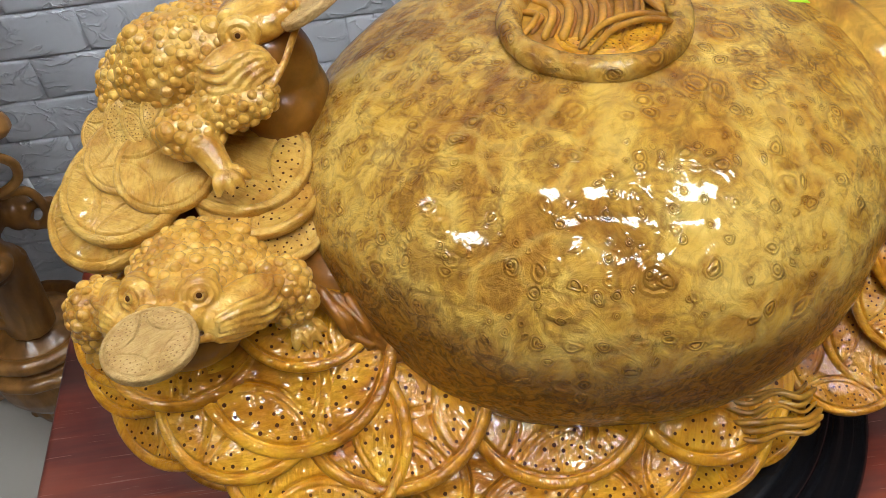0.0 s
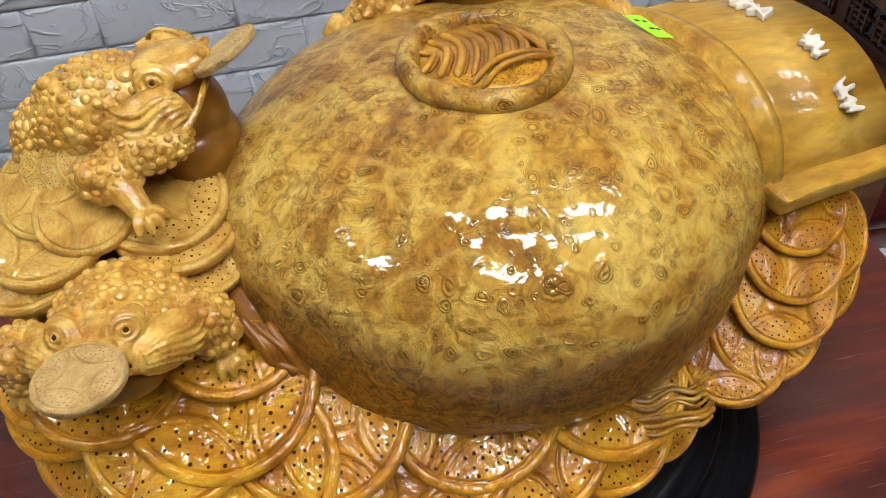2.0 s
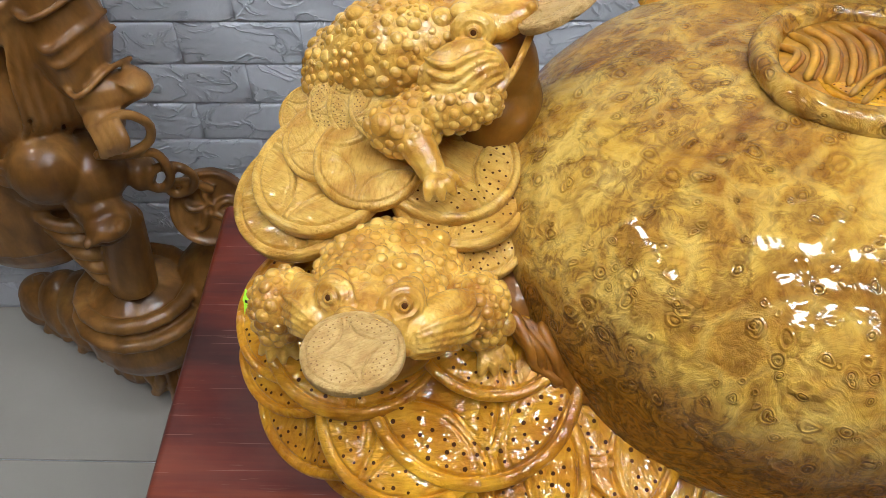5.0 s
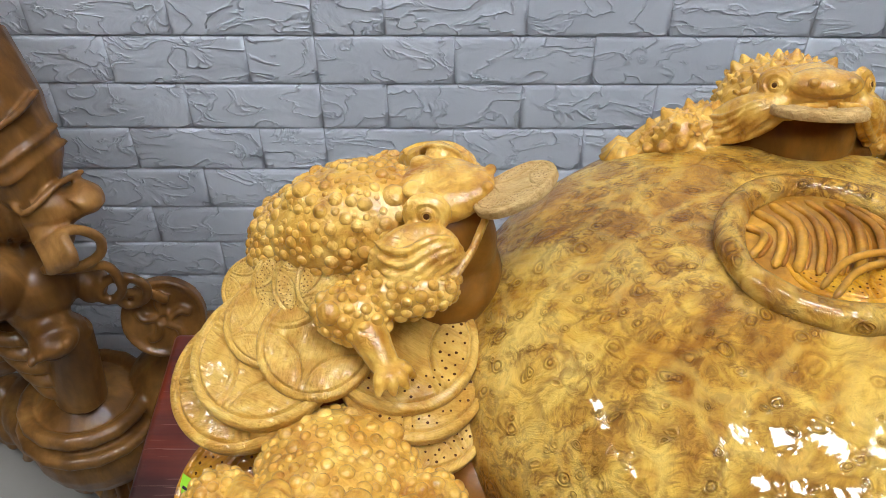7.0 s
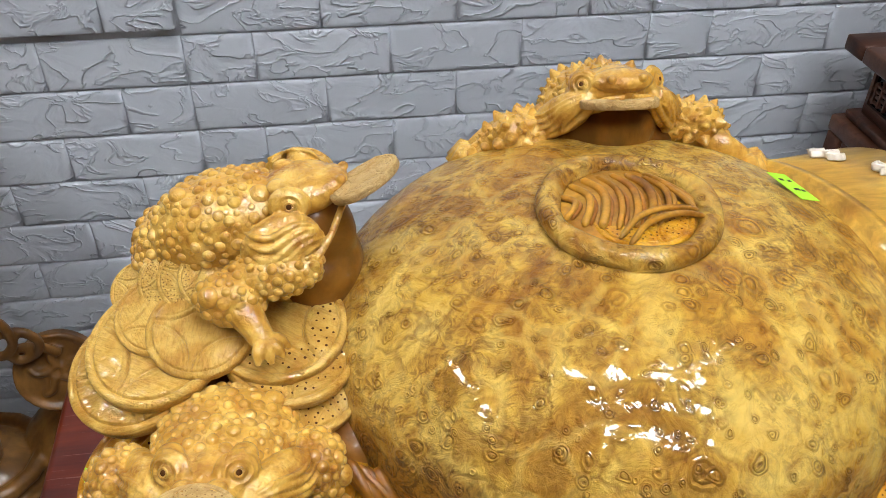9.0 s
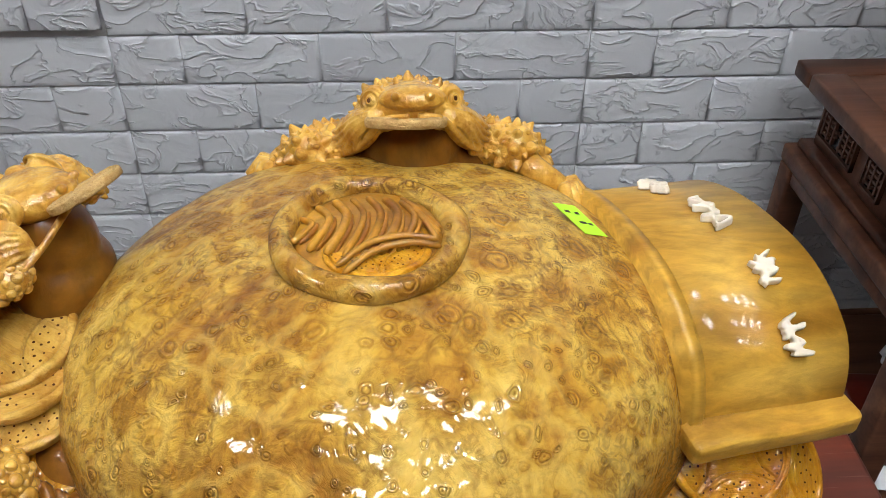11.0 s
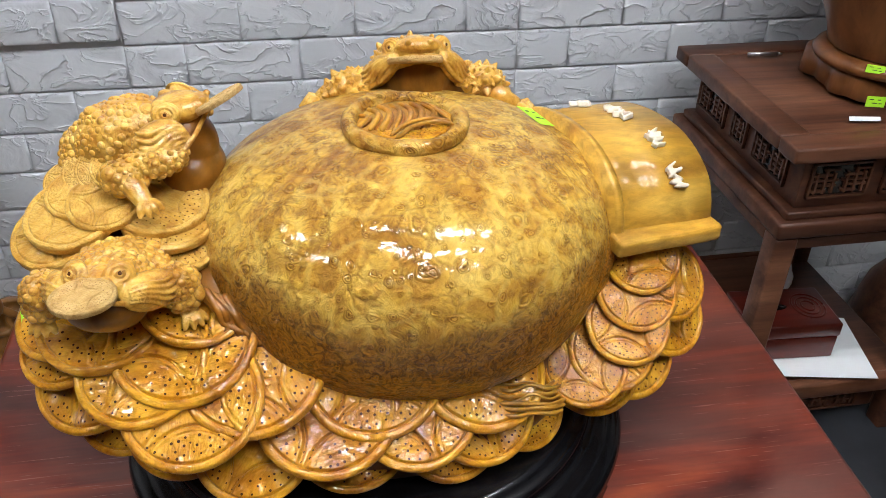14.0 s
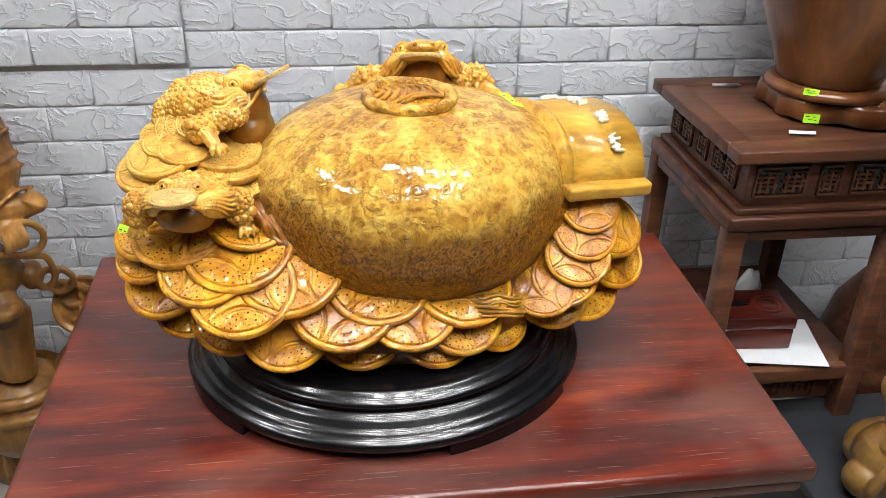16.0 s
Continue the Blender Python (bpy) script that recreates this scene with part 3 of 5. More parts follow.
def coin_mesh(name, seed, thick=0.13, material=None, dotted=True):
    """A cash coin of radius 1: raised rim, four leaf arcs and flat dark discs for the shade in drilled dots, on a
    rounded edge.
    """
    rnd = random.Random(seed)
    dots = []
    for q in range(4):
        a0 = math.pi / 4 + q * math.pi / 2 + seed
        mid = a0 - math.pi / 4
        for k in range(120 if dotted else 0):
            a, r = mid + rnd.uniform(-0.5, 0.5), rnd.uniform(0.50, 0.83)
            p = (r * math.cos(a), r * math.sin(a))
            if math.hypot(p[0] - 1.1 * math.cos(mid), p[1] - 1.1 * math.sin(mid)) < 0.60 and all((p[0] - d[0]) ** 2 + (p[1] - d[1]) ** 2 > 0.0080 for d in dots):
                dots.append(p)
        for k in range(40 if dotted else 0):
            a, r = a0 + rnd.uniform(-0.2, 0.2), rnd.uniform(0.58, 0.83)
            p = (r * math.cos(a), r * math.sin(a))
            if all((p[0] - d[0]) ** 2 + (p[1] - d[1]) ** 2 > 0.0080 for d in dots):
                dots.append(p)
    arcs = [(1.1 * math.cos(q * math.pi / 2 + seed), 1.1 * math.sin(q * math.pi / 2 + seed)) for q in range(4)]
    dots = np.array(dots).reshape(-1, 2)
    ns = 220
    radii = [0.015 + 0.955 * k / 76 for k in range(77)]
    ang = 2 * np.pi * np.arange(ns) / ns

    def height(r):
        x, y = r * np.cos(ang), r * np.sin(ang)
        h = 0.020 * (r > 0.885) - 0.045 * np.exp(-((r - 0.875) / 0.017) ** 2) + 0 * x
        for ax, ay in arcs:
            d = np.hypot(x - ax, y - ay)
            h = h - (r < 0.87) * (0.060 * np.exp(-((d - 0.73) / 0.015) ** 2) + 0.018 * np.exp(-((d - 0.64) / 0.013) ** 2))
            h = h + (r < 0.87) * (0.018 * np.clip(0.73 - d, 0, 0.06) / 0.06)
        return h + 0.010 * np.sin(5 * x + 3 * y + 7 * seed) + 0.008 * np.sin(9 * y - 4 * x) + 0.005 * np.sin(17 * x + 5 * seed) * np.sin(15 * y)

    verts, faces = [(0.0, 0.0, float(height(0.0)[0]))], []
    rings = []
    for r in radii:
        h = height(r)
        if r > 0.93:
            h = h - 0.012 * ((r - 0.93) / 0.04) ** 2
        rings.append((r * np.cos(ang), r * np.sin(ang), h))
    for r, z in ((0.986, -0.010), (0.997, -0.028), (1.0, -0.05), (0.995, -thick + 0.03), (0.97, -thick), (0.5, -thick)):
        rings.append((r * np.cos(ang), r * np.sin(ang), z + 0 * ang))
    for x, y, h in rings:
        verts += list(zip(x.tolist(), y.tolist(), np.broadcast_to(h, ang.shape).tolist()))
    for k in range(ns):
        faces.append((0, 1 + k, 1 + (k + 1) % ns))
    for q in range(len(rings) - 1):
        a0, b0 = 1 + q * ns, 1 + (q + 1) * ns
        faces += [(a0 + k, b0 + k, b0 + (k + 1) % ns, a0 + (k + 1) % ns) for k in range(ns)]
    last = 1 + (len(rings) - 1) * ns
    faces.append(tuple(last + k for k in reversed(range(ns))))
    whole = len(faces)
    # no pits are cut: flat dark discs above the face paint their shade
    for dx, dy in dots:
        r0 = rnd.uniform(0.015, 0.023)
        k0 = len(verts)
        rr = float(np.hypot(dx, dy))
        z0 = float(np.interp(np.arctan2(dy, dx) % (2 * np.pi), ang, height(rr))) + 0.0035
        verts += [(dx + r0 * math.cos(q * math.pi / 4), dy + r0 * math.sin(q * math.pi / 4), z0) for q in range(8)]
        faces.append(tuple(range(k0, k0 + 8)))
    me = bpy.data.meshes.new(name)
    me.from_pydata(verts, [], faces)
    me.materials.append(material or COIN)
    me.materials.append(HOLE_SHADE)
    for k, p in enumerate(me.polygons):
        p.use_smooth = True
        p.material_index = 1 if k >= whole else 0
    return me


COINS = [coin_mesh("coin", s) for s in (0.15, 0.9, 1.7)]
PALE_COIN = [coin_mesh("pale_coin", 0.4, 0.2, PALE), coin_mesh("plain_pale_coin", 0.7, 0.22, PALE, False)]
MOUTH_COIN = coin_mesh("mouth_coin", 0.6, 0.21, BLOND)
MOUTH_COIN.materials[1] = DENT_SHADE


def lay(mesh, lip, radius, tilt, az, parent, name="coin", label="", spin=None):
    """A coin whose outer lip is at the given place, tilted down towards the azimuth."""
    t, a = radians(tilt), radians(az)
    down = Vector((math.cos(a) * math.cos(t), math.sin(a) * math.cos(t), -math.sin(t)))
    up = Vector((math.cos(a) * math.sin(t), math.sin(a) * math.sin(t), math.cos(t)))
    side = up.cross(down)
    c = Vector(lip) - down * radius
    m = Matrix((down, side, up)).transposed().to_4x4()
    spin = random.uniform(0, 6.28) if spin is None else spin
    m = Matrix.Translation(c) @ m @ Matrix.Rotation(spin, 4, "Z") @ Matrix.Diagonal((radius, radius, radius, 1))
    return part(name, mesh, None, parent, label, m)


# core under the coins
bm = ball(bmesh.new(), (-0.335, -0.735, 0.862), (0.305, 0.17, 0.085), seg=40)
ball(bm, (-0.575, -0.731, 0.95), (0.066, 0.05, 0.095), seg=24)
ball(bm, (-0.072, -0.745, 0.925), (0.06, 0.07, 0.08), seg=24)
ball(bm, (-0.495, -0.790, 0.955), (0.046, 0.050, 0.055), seg=24)
lathe([(0.17, -0.036), (0.2, -0.03), (0.215, 0.0), (0.2, 0.02)], 48, 1.0, 0.8, (-0.335, -0.765, 0.856), bm)
melt(part("core", bm, DARK, carving, "brown stained core under the coins"), 0.006, 6)

# skirt of coins: lip x, y, z, radius, tilt, azimuth
SKIRT_A = [(-0.496, -0.874, 0.972, 0.052, 22, -72), (-0.606, -0.878, 0.954, 0.060, 22, -102), (-0.660, -0.842, 0.951, 0.050, 26, -132), (-0.662, -0.846, 0.921, 0.052, 30, -132), (-0.640, -0.872, 0.883, 0.060, 36, -122)]
SKIRT_B = [(-0.438, -0.899, 0.937, 0.062, 30, -76), (-0.529, -0.915, 0.938, 0.066, 28, -96), (-0.576, -0.918, 0.924, 0.060, 31, -108)]
SKIRT_C = [(-0.353, -0.941, 0.898, 0.067, 30, -84), (-0.469, -0.939, 0.916, 0.066, 30, -94), (-0.240, -0.933, 0.886, 0.064, 30, -74), (-0.529, -0.953, 0.900, 0.064, 34, -102)]
SKIRT_D = [(-0.404, -0.963, 0.880, 0.067, 33, -92), (-0.316, -0.958, 0.872, 0.060, 34, -82), (-0.249, -0.940, 0.848, 0.056, 40, -76), (-0.197, -0.910, 0.830, 0.046, 44, -66), (-0.476, -0.955, 0.850, 0.056, 40, -98), (-0.283, -0.942, 0.832, 0.054, 46, -80), (-0.382, -0.945, 0.838, 0.058, 46, -90), (-0.604, -0.882, 0.858, 0.054, 44, -116), (-0.545, -0.915, 0.850, 0.055, 46, -106)]
STACK_R = [(-0.078, -0.846, 0.958, 0.042, 40, -84), (-0.089, -0.869, 0.931, 0.043, 39, -88), (-0.105, -0.889, 0.906, 0.043, 38, -94), (-0.128, -0.899, 0.884, 0.043, 37, -102), (-0.161, -0.905, 0.874, 0.042, 36, -110), (-0.033, -0.842, 0.919, 0.046, 44, -66), (-0.024, -0.842, 0.872, 0.050, 46, -62), (-0.074, -0.868, 0.840, 0.056, 44, -72), (-0.128, -0.892, 0.846, 0.052, 44, -82)]
for rows in (SKIRT_A, SKIRT_B, SKIRT_C, SKIRT_D, STACK_R):
    for k, (x, y, z, r, tilt, az) in enumerate(rows):
        lay(COINS[k % len(COINS)], (x, y, z), r, tilt, az, carving)
# pale stack under the upper toad
STACK_L = [(-0.521, -0.797, 1.043, 0.045, 12, -66), (-0.512, -0.807, 1.032, 0.043, 14, -62), (-0.509, -0.818, 1.014, 0.040, 17, -62), (-0.586, -0.799, 1.050, 0.034, 20, -92), (-0.616, -0.779, 1.053, 0.030, 20, -102), (-0.630, -0.806, 1.039, 0.044, 19, -112), (-0.648, -0.808, 1.022, 0.044, 21, -118), (-0.634, -0.741, 1.053, 0.020, 30, -112), (-0.607, -0.750, 1.060, 0.021, 42, -97), (-0.592, -0.754, 1.064, 0.021, 44, -92), (-0.577, -0.757, 1.066, 0.021, 44, -88)]
for k, (x, y, z, r, tilt, az) in enumerate(STACK_L):
    lay(PALE_COIN[0 if k < 3 or k > 7 else 1], (x, y, z), r, tilt, az, carving, "coin", "pale yellow carved coin", 0.6 + 0.8 * k)

# ring on the egg, the dish in it and the leaves
RX, RY, RZ = -0.308, -0.742, 1.1085
RING = Matrix.Translation((RX, RY, RZ)) @ Euler((radians(3), radians(1), 0)).to_matrix().to_4x4()
bm = bmesh.new()
turns = [k * math.pi / 48 for k in range(96)]
rows = []
for u in turns:
    fat = 1 + 0.08 * math.sin(3 * u + 1) + 0.05 * math.sin(7 * u)
    row = []
    for k in range(14):
        v = 2 * math.pi * k / 14
        r = 0.0515 + 0.0005 * math.sin(4 * u) + 0.0082 * fat * math.cos(v)
        row.append(bm.verts.new((r * math.cos(u) * 1.03, r * math.sin(u) * 0.98, 0.0082 * fat * math.sin(v))))
    rows.append(row)
for p, q in zip(rows, rows[1:] + rows[:1]):
    for k in range(14):
        bm.faces.new((p[k], q[k], q[(k + 1) % 14], p[(k + 1) % 14]))
bmesh.ops.transform(bm, matrix=RING, verts=bm.verts)
part("ring", bm, BURL, carving, "raised burl ring on top of the egg")
part("dish", lathe([(0.004, 0.0035), (0.025, 0.0030), (0.040, 0.0012), (0.049, -0.001), (0.050, -0.012)], 64), LEAF, carving, "", RING)
lay(COINS[0], (RX + 0.016, RY - 0.043, RZ + 0.0035), 0.034, -3, -70, carving, "coin", "", 0.4)

# scroll
def scroll():
    ax = Vector((0.98, 0.19, -0.03)).normalized()
    up = Vector((0, 0, 1))
    back = up.cross(ax).normalized()
    o = Vector((-0.130, -0.734, 0.9766))
    def skin(r0, r1, x0, x1, a0, a1, n0=40):
        bm = bmesh.new()
        rows = []
        for k in range(n0 + 1):
            a = radians(a0 + (a1 - a0) * k / n0)
            d = -back * math.cos(a) * (1.7 if math.cos(a) < 0 else 1.0) + up * math.sin(a)
            d *= 1 - 0.13 * max(0.0, (48 - math.degrees(a)) / 30) ** 1.2
            rows.append([bm.verts.new(o + ax * x + d * r) for x, r in ((x0, r0), (x0, r1), (x1, r1), (x1, r0))])
        for p, q in zip(rows, rows[1:]):
            for j in range(4):
                bm.faces.new((p[j], q[j], q[(j + 1) % 4], p[(j + 1) % 4]))
        bm.faces.new(rows[0])
        bm.faces.new(rows[-1][::-1])
        bmesh.ops.recalc_face_normals(bm, faces=bm.faces)
        bmesh.ops.bevel(bm, geom=[e for e in bm.edges if e.calc_face_angle(0) > 0.9], offset=0.003, segments=2, affect="EDGES")
        return bm
    part("scroll_sheet", skin(0.02, 0.1035, 0.006, 0.112, 18, 190, 64), SCROLL, carving, "pale yellow curled scroll")
    part("scroll_lip", skin(0.03, 0.1085, -0.006, 0.008, 12, 190, 64), SCROLL, carving)
    s = boxed((-0.062, -0.016, -0.0095), (0.060, 0.06, 0.0095), 0.0055, 3)
    bmesh.ops.subdivide_edges(s, edges=s.edges[:], cuts=3, use_grid_fill=True)
    for v in s.verts:
        v.co += Vector((0, 1, 0.8)) * 0.0016 * noise.noise(v.co * 55)
    part("scroll_ledge", s, SCROLL, carving, "thick pale ledge of the scroll", Matrix.Translation((-0.060, -0.811, 1.004)) @ Euler((0, radians(3), radians(13))).to_matrix().to_4x4())
    return o, ax, back, up


SCROLL = wood("scroll_wood", (0.34, 0.135, 0.012), (0.64, 0.345, 0.046), (0.78, 0.48, 0.095), (5, 14, 14), 5.0, 0.38, 0.4, 0.07, 0.3, 0.6, 0.25)
S_O, S_AX, S_BACK, S_UP = scroll()
part("neck", ball(bmesh.new(), (-0.170, -0.732, 0.976), (0.085, 0.122, 0.103), seg=64), BURL, carving)


# ---- toads ----
def studs(points):
    """Many low domes (place, radius, way out) as one mesh."""
    t = bmesh.new()
    bmesh.ops.create_icosphere(t, subdivisions=2, radius=1.0)
    tv = np.array([v.co[:] for v in t.verts])
    tf = np.array([[v.index for v in f.verts] for f in t.faces])
    t.free()
    vs = []
    for p, r, away in points:
        away = np.array(away)
        flat = tv - 0.28 * (tv @ away)[:, None] * away
        vs.append(np.array(p) + flat * r)
    vs = np.concatenate(vs)
    fs = np.concatenate([tf + k * len(tv) for k in range(len(points))])
    me = bpy.data.meshes.new("wart_skin")
    me.from_pydata(vs.tolist(), [], fs.tolist())
    for p in me.polygons:
        p.use_smooth = True
    me.materials.append(TOAD)
    return me


def lump(c, r, pitch=0.0, yaw=0.0):
    """An ellipsoid: middle, half-axes and turn."""
    return Vector(c), Vector(r), Euler((0, radians(-pitch), radians(yaw))).to_matrix()


def toad(at, yaw, label, coin, seed, dome, head, arms, pad, eye, lip, chest, big=0, spiky=False):
    """A crouching toad that looks along its own x: warty back, ringed eyes, ridged cheeks, smooth chest, coin in its mouth.
    pad: middle, front, half-axes of a cheek on its own left; eye: place and gaze; lip: the line of the mouth."""
    rnd = random.Random(seed)
    m = Matrix.Translation(at) @ Euler((0, 0, radians(yaw))).to_matrix().to_4x4()
    bm = bmesh.new()
    solid = list(dome) + list(head)
    warty = list(dome)
    for shoulder, elbow, hand in arms:
        a, b, h = (lump(*shoulder), lump(*elbow), Vector(hand))
        solid += [a, b]
        warty += [a, b, b]
        tube(bm, spline([b[0], b[0].lerp(h, .5) + Vector((0, 0, .003)), h], 4), [.0125, .012, .0115, .011, .0105, .010, .009, .0085, .008], 12)
        out = (h - b[0])
        out = Vector((out.x, out.y, 0)).normalized() if Vector((out.x, out.y, 0)).length > .004 else Vector((1, 0, 0))
        side = Vector((-out.y, out.x, 0))
        for k in range(4):
            t = radians(-48 + 32 * k)
            tip = h + (out * math.cos(t) + side * math.sin(t)) * .0155 + Vector((0, 0, -.006))
            tube(bm, spline([h, h.lerp(tip, .55) + Vector((0, 0, .0045)), tip], 3), [.0045, .0046, .0046, .0044, .004, .003, .0016], 8)
    pads = []
    for s in (-1, 1):
        f = lambda p: Vector((p[0], p[1] * s, p[2]))
        c, L = f(pad[0]), (f(pad[1]) - f(pad[0])).normalized()
        N = Vector((pad[2][0], pad[2][1] * s, pad[2][2]))
        N = (N - L * N.dot(L)).normalized()
        S = N.cross(L) * s
        if S.z < 0:
            S = -S
        rl, rs, rn = pad[3]
        R = Matrix((L, S, N)).transposed()
        if R.determinant() < 0:
            R = Matrix((-L, S, N)).transposed()
        pads.append((c, Vector((rl, rs, rn)), R))
        on = lambda u, v, k=1.0: c + L * rl * u + S * rs * v + N * rn * k * math.sqrt(max(0.02, 1 - u * u - v * v))
        # ridges that gather towards the mouth
        for k in range(5):
            v = -.80 + .40 * k
            line = []
            for q in range(13):
                u = .86 - 1.62 * q / 12
                line.append(on(u, v * (.42 + .58 * q / 12) - .16 * math.sin(math.pi * q / 12) + .14 * math.sin(2 * math.pi * q / 12), 1.16))
            w = rs * .115
            tube(bm, line, [w * .4, w * .6, w * .8] + [w] * 7 + [w * .9, w * .7, w * .35], 8)
        # rim round the cheek
        rim = [on(.99 * math.cos(t), .99 * math.sin(t), .25) for t in [radians(130 + 21 * k) for k in range(12)]]
        tube(bm, rim, [rs * .06] + [rs * .12] * 10 + [rs * .06], 8)
        tube(bm, spline([f(p) for p in lip], 5), [.0024] * (5 * (len(lip) - 1)) + [.0014], 8)
        # lids
        p, d = f(eye[0]), f(eye[1]).normalized()
        p = p + d * .0028
        e1 = d.cross(Vector((0, 0, 1))).normalized()
        e2 = e1.cross(d)
        for rr, w, lift in ((.0088, .0014, .0002), (.0066, .0010, .0022), (.0108, .0012, -.0020)):
            tube(bm, [p + d * lift + e1 * rr * 1.15 * math.cos(t) + e2 * rr * math.sin(t) for t in [k * math.pi / 10 for k in range(21)]], w, 6)
        ball(bm, p - d * .0062, .0098, seg=16)
    for c, r, R in solid + pads:
        ball(bm, c, r, R.to_quaternion(), seg=24)
    for s in (-1, 1):
        n = Vector((head[1][0].x + head[1][1].x * .72, head[1][1].y * .5 * s, head[1][0].z + head[1][1].z * .72))
        ball(bm, n, (.0034, .0034, .0030), seg=12)
    bmesh.ops.transform(bm, matrix=m, verts=bm.verts)
    body = melt(part("toad", bm, TOAD, carving, label), 0.0009, 1)
    # warts, packed tight on the back and the limbs
    every = solid + pads
    cs = np.array([c[:] for c, r, R in every])
    rs_ = np.array([r[:] for c, r, R in every])
    Rs = np.array([[R[i][:] for i in range(3)] for c, r, R in every])
    ey = np.array([[eye[0][0], eye[0][1] * s, eye[0][2]] for s in (-1, 1)])
    place, width, away = np.zeros((0, 3)), np.zeros(0), []
    front = head[0][0].x - head[0][1].x * .35
    for k in range(16000):
        c, r, R = rnd.choice(warty)
        d = Vector((rnd.gauss(0, 1), rnd.gauss(0, 1), rnd.gauss(0.2, 1))).normalized()
        q = c + R @ Vector((r.x * d.x, r.y * d.y, r.z * d.z))
        n = (R @ Vector((d.x / r.x, d.y / r.y, d.z / r.z))).normalized()
        p = np.array(q[:])
        loc = np.einsum("kji,kj->ki", Rs, p - cs) / rs_
        if (loc ** 2).sum(axis=1).min() < .95 or (np.sqrt(((ey - p) ** 2).sum(axis=1)) < .0135).any() or (q.x > front and abs(q.y) < .03 and q.z > head[0][0].z - .006 and q.x > front + (.034 if spiky else .014)):
            continue
        if spiky:
            w = rnd.choice((.0046, .0058)) if k < 700 else rnd.choice((.0024, .003))
        else:
            w = rnd.choice((.0060, .0072)) if len(width) < big else rnd.choice((.0032, .0038, .0044)) if k < 5000 else rnd.choice((.0018, .0022, .0026))
        if len(width) and (np.sqrt(((place - p) ** 2).sum(axis=1)) < (1.4 if len(width) < big else .94) * (width + w)).any():
            continue
        place, width = np.vstack((place, p)), np.append(width, w)
        away.append(n)
    if spiky:
        bm = bmesh.new()
        for p, r, n in zip(place, width, away):
            q, r = Vector(p), float(r)
            tube(bm, [q - n * r * .8, q - n * r * .1, q + n * r * .55, q + n * r * 1.15], [r * 1.15, r * .95, r * .6, r * .22], 8)
        bmesh.ops.transform(bm, matrix=m, verts=bm.verts)
        skin = melt(part("wart_skin", bm, TOAD, body), 0.0011, 3)
    else:
        skin = part("wart_skin", studs([(m @ (Vector(p) - n * r * .12), r, m.to_3x3() @ n) for p, r, n in zip(place, width, away)]), None, body)
    tagged(skin, kind="stuff")
    bm = bmesh.new()
    for c in chest:
        ball(bm, c[0], c[1], Euler((0, radians(-20), 0)), seg=32)
    bmesh.ops.transform(bm, matrix=m, verts=bm.verts)
    melt(part("chest", bm, CHEST, body, "smooth brown chest"), 0.002, 5)
    for s in (-1, 1):
        p, d = Vector((eye[0][0], eye[0][1] * s, eye[0][2])), Vector((eye[1][0], eye[1][1] * s, eye[1][2])).normalized()
        p = p + d * .0028
        turn = d.to_track_quat("Z", "Y")
        bm = ball(bmesh.new(), p + d * .0004, (.0056, .0056, .0036), turn, seg=20)
        tube(bm, [p + d * .0038 + turn @ Vector((.0026 * math.cos(t), .0026 * math.sin(t), 0)) for t in [k * math.pi / 8 for k in range(17)]], .0007, 6)
        for fc in bm.faces:
            fc.material_index = 0
        # dark flattened ball on the eye paints the shade of a drilled pupil
        pupil_disc = ball(bmesh.new(), p + d * .0040, (.0017, .0017, .0006), turn, seg=10)
        bmesh.ops.transform(bm, matrix=m, verts=bm.verts)
        bmesh.ops.transform(pupil_disc, matrix=m, verts=pupil_disc.verts)
        part("eye", bm, TOAD, body)
        part("pupil", pupil_disc, HOLE_SHADE, body, "flat dark disc painting the shade in the drilled pupil")
    tip, r, tilt, az = coin
    lay(MOUTH_COIN, tip, r, tilt, az, body, "mouth_coin", "pale raw wooden coin")
    return body


toad((-0.557, -0.7025, 1.041), -8, "yellow warty toad rearing on a stack of coins", ((-0.459, -0.731, 1.148), 0.0245, -31, -25), 3,
     [lump((-.015, -.003, .055), (.052, .037, .032), 22), lump((-.056, 0, .032), (.020, .030, .030), -10), lump((.010, -.003, .067), (.026, .029, .020), 12), lump((-.03, -.010, .073), (.016, .014, .011)), lump((.000, -.012, .080), (.015, .013, .010))],
     [lump((.040, 0, .080), (.028, .026, .014), 8), lump((.058, 0, .086), (.013, .016, .008), 8), lump((.040, 0, .086), (.014, .017, .006))] + [lump((.050, .009 * s, .0885), (.008, .006, .004)) for s in (-1, 1)] + [lump((.028, .012 * s, .0885), (.007, .007, .004)) for s in (-1, 1)],
     [(((.026, .050 * s, .050), (.033, .018, .015), 12), ((.002, .062 * s, .040), (.022, .017, .016)), (.024, .086 * s, .027)) for s in (-1, 1)],
     ((.034, .043, .066), (.060, .036, .073), (.25, .78, .52), (.025, .020, .010)), ((.037, .0262, .0845), (.12, 1, .42)),
     [(.071, .004, .082), (.067, .020, .076), (.061, .038, .067), (.050, .054, .058), (.034, .061, .056), (.018, .058, .060)],
     [((.046, 0, .048), (.027, .027, .034)), ((.046, 0, .018), (.032, .038, .03))], 12)
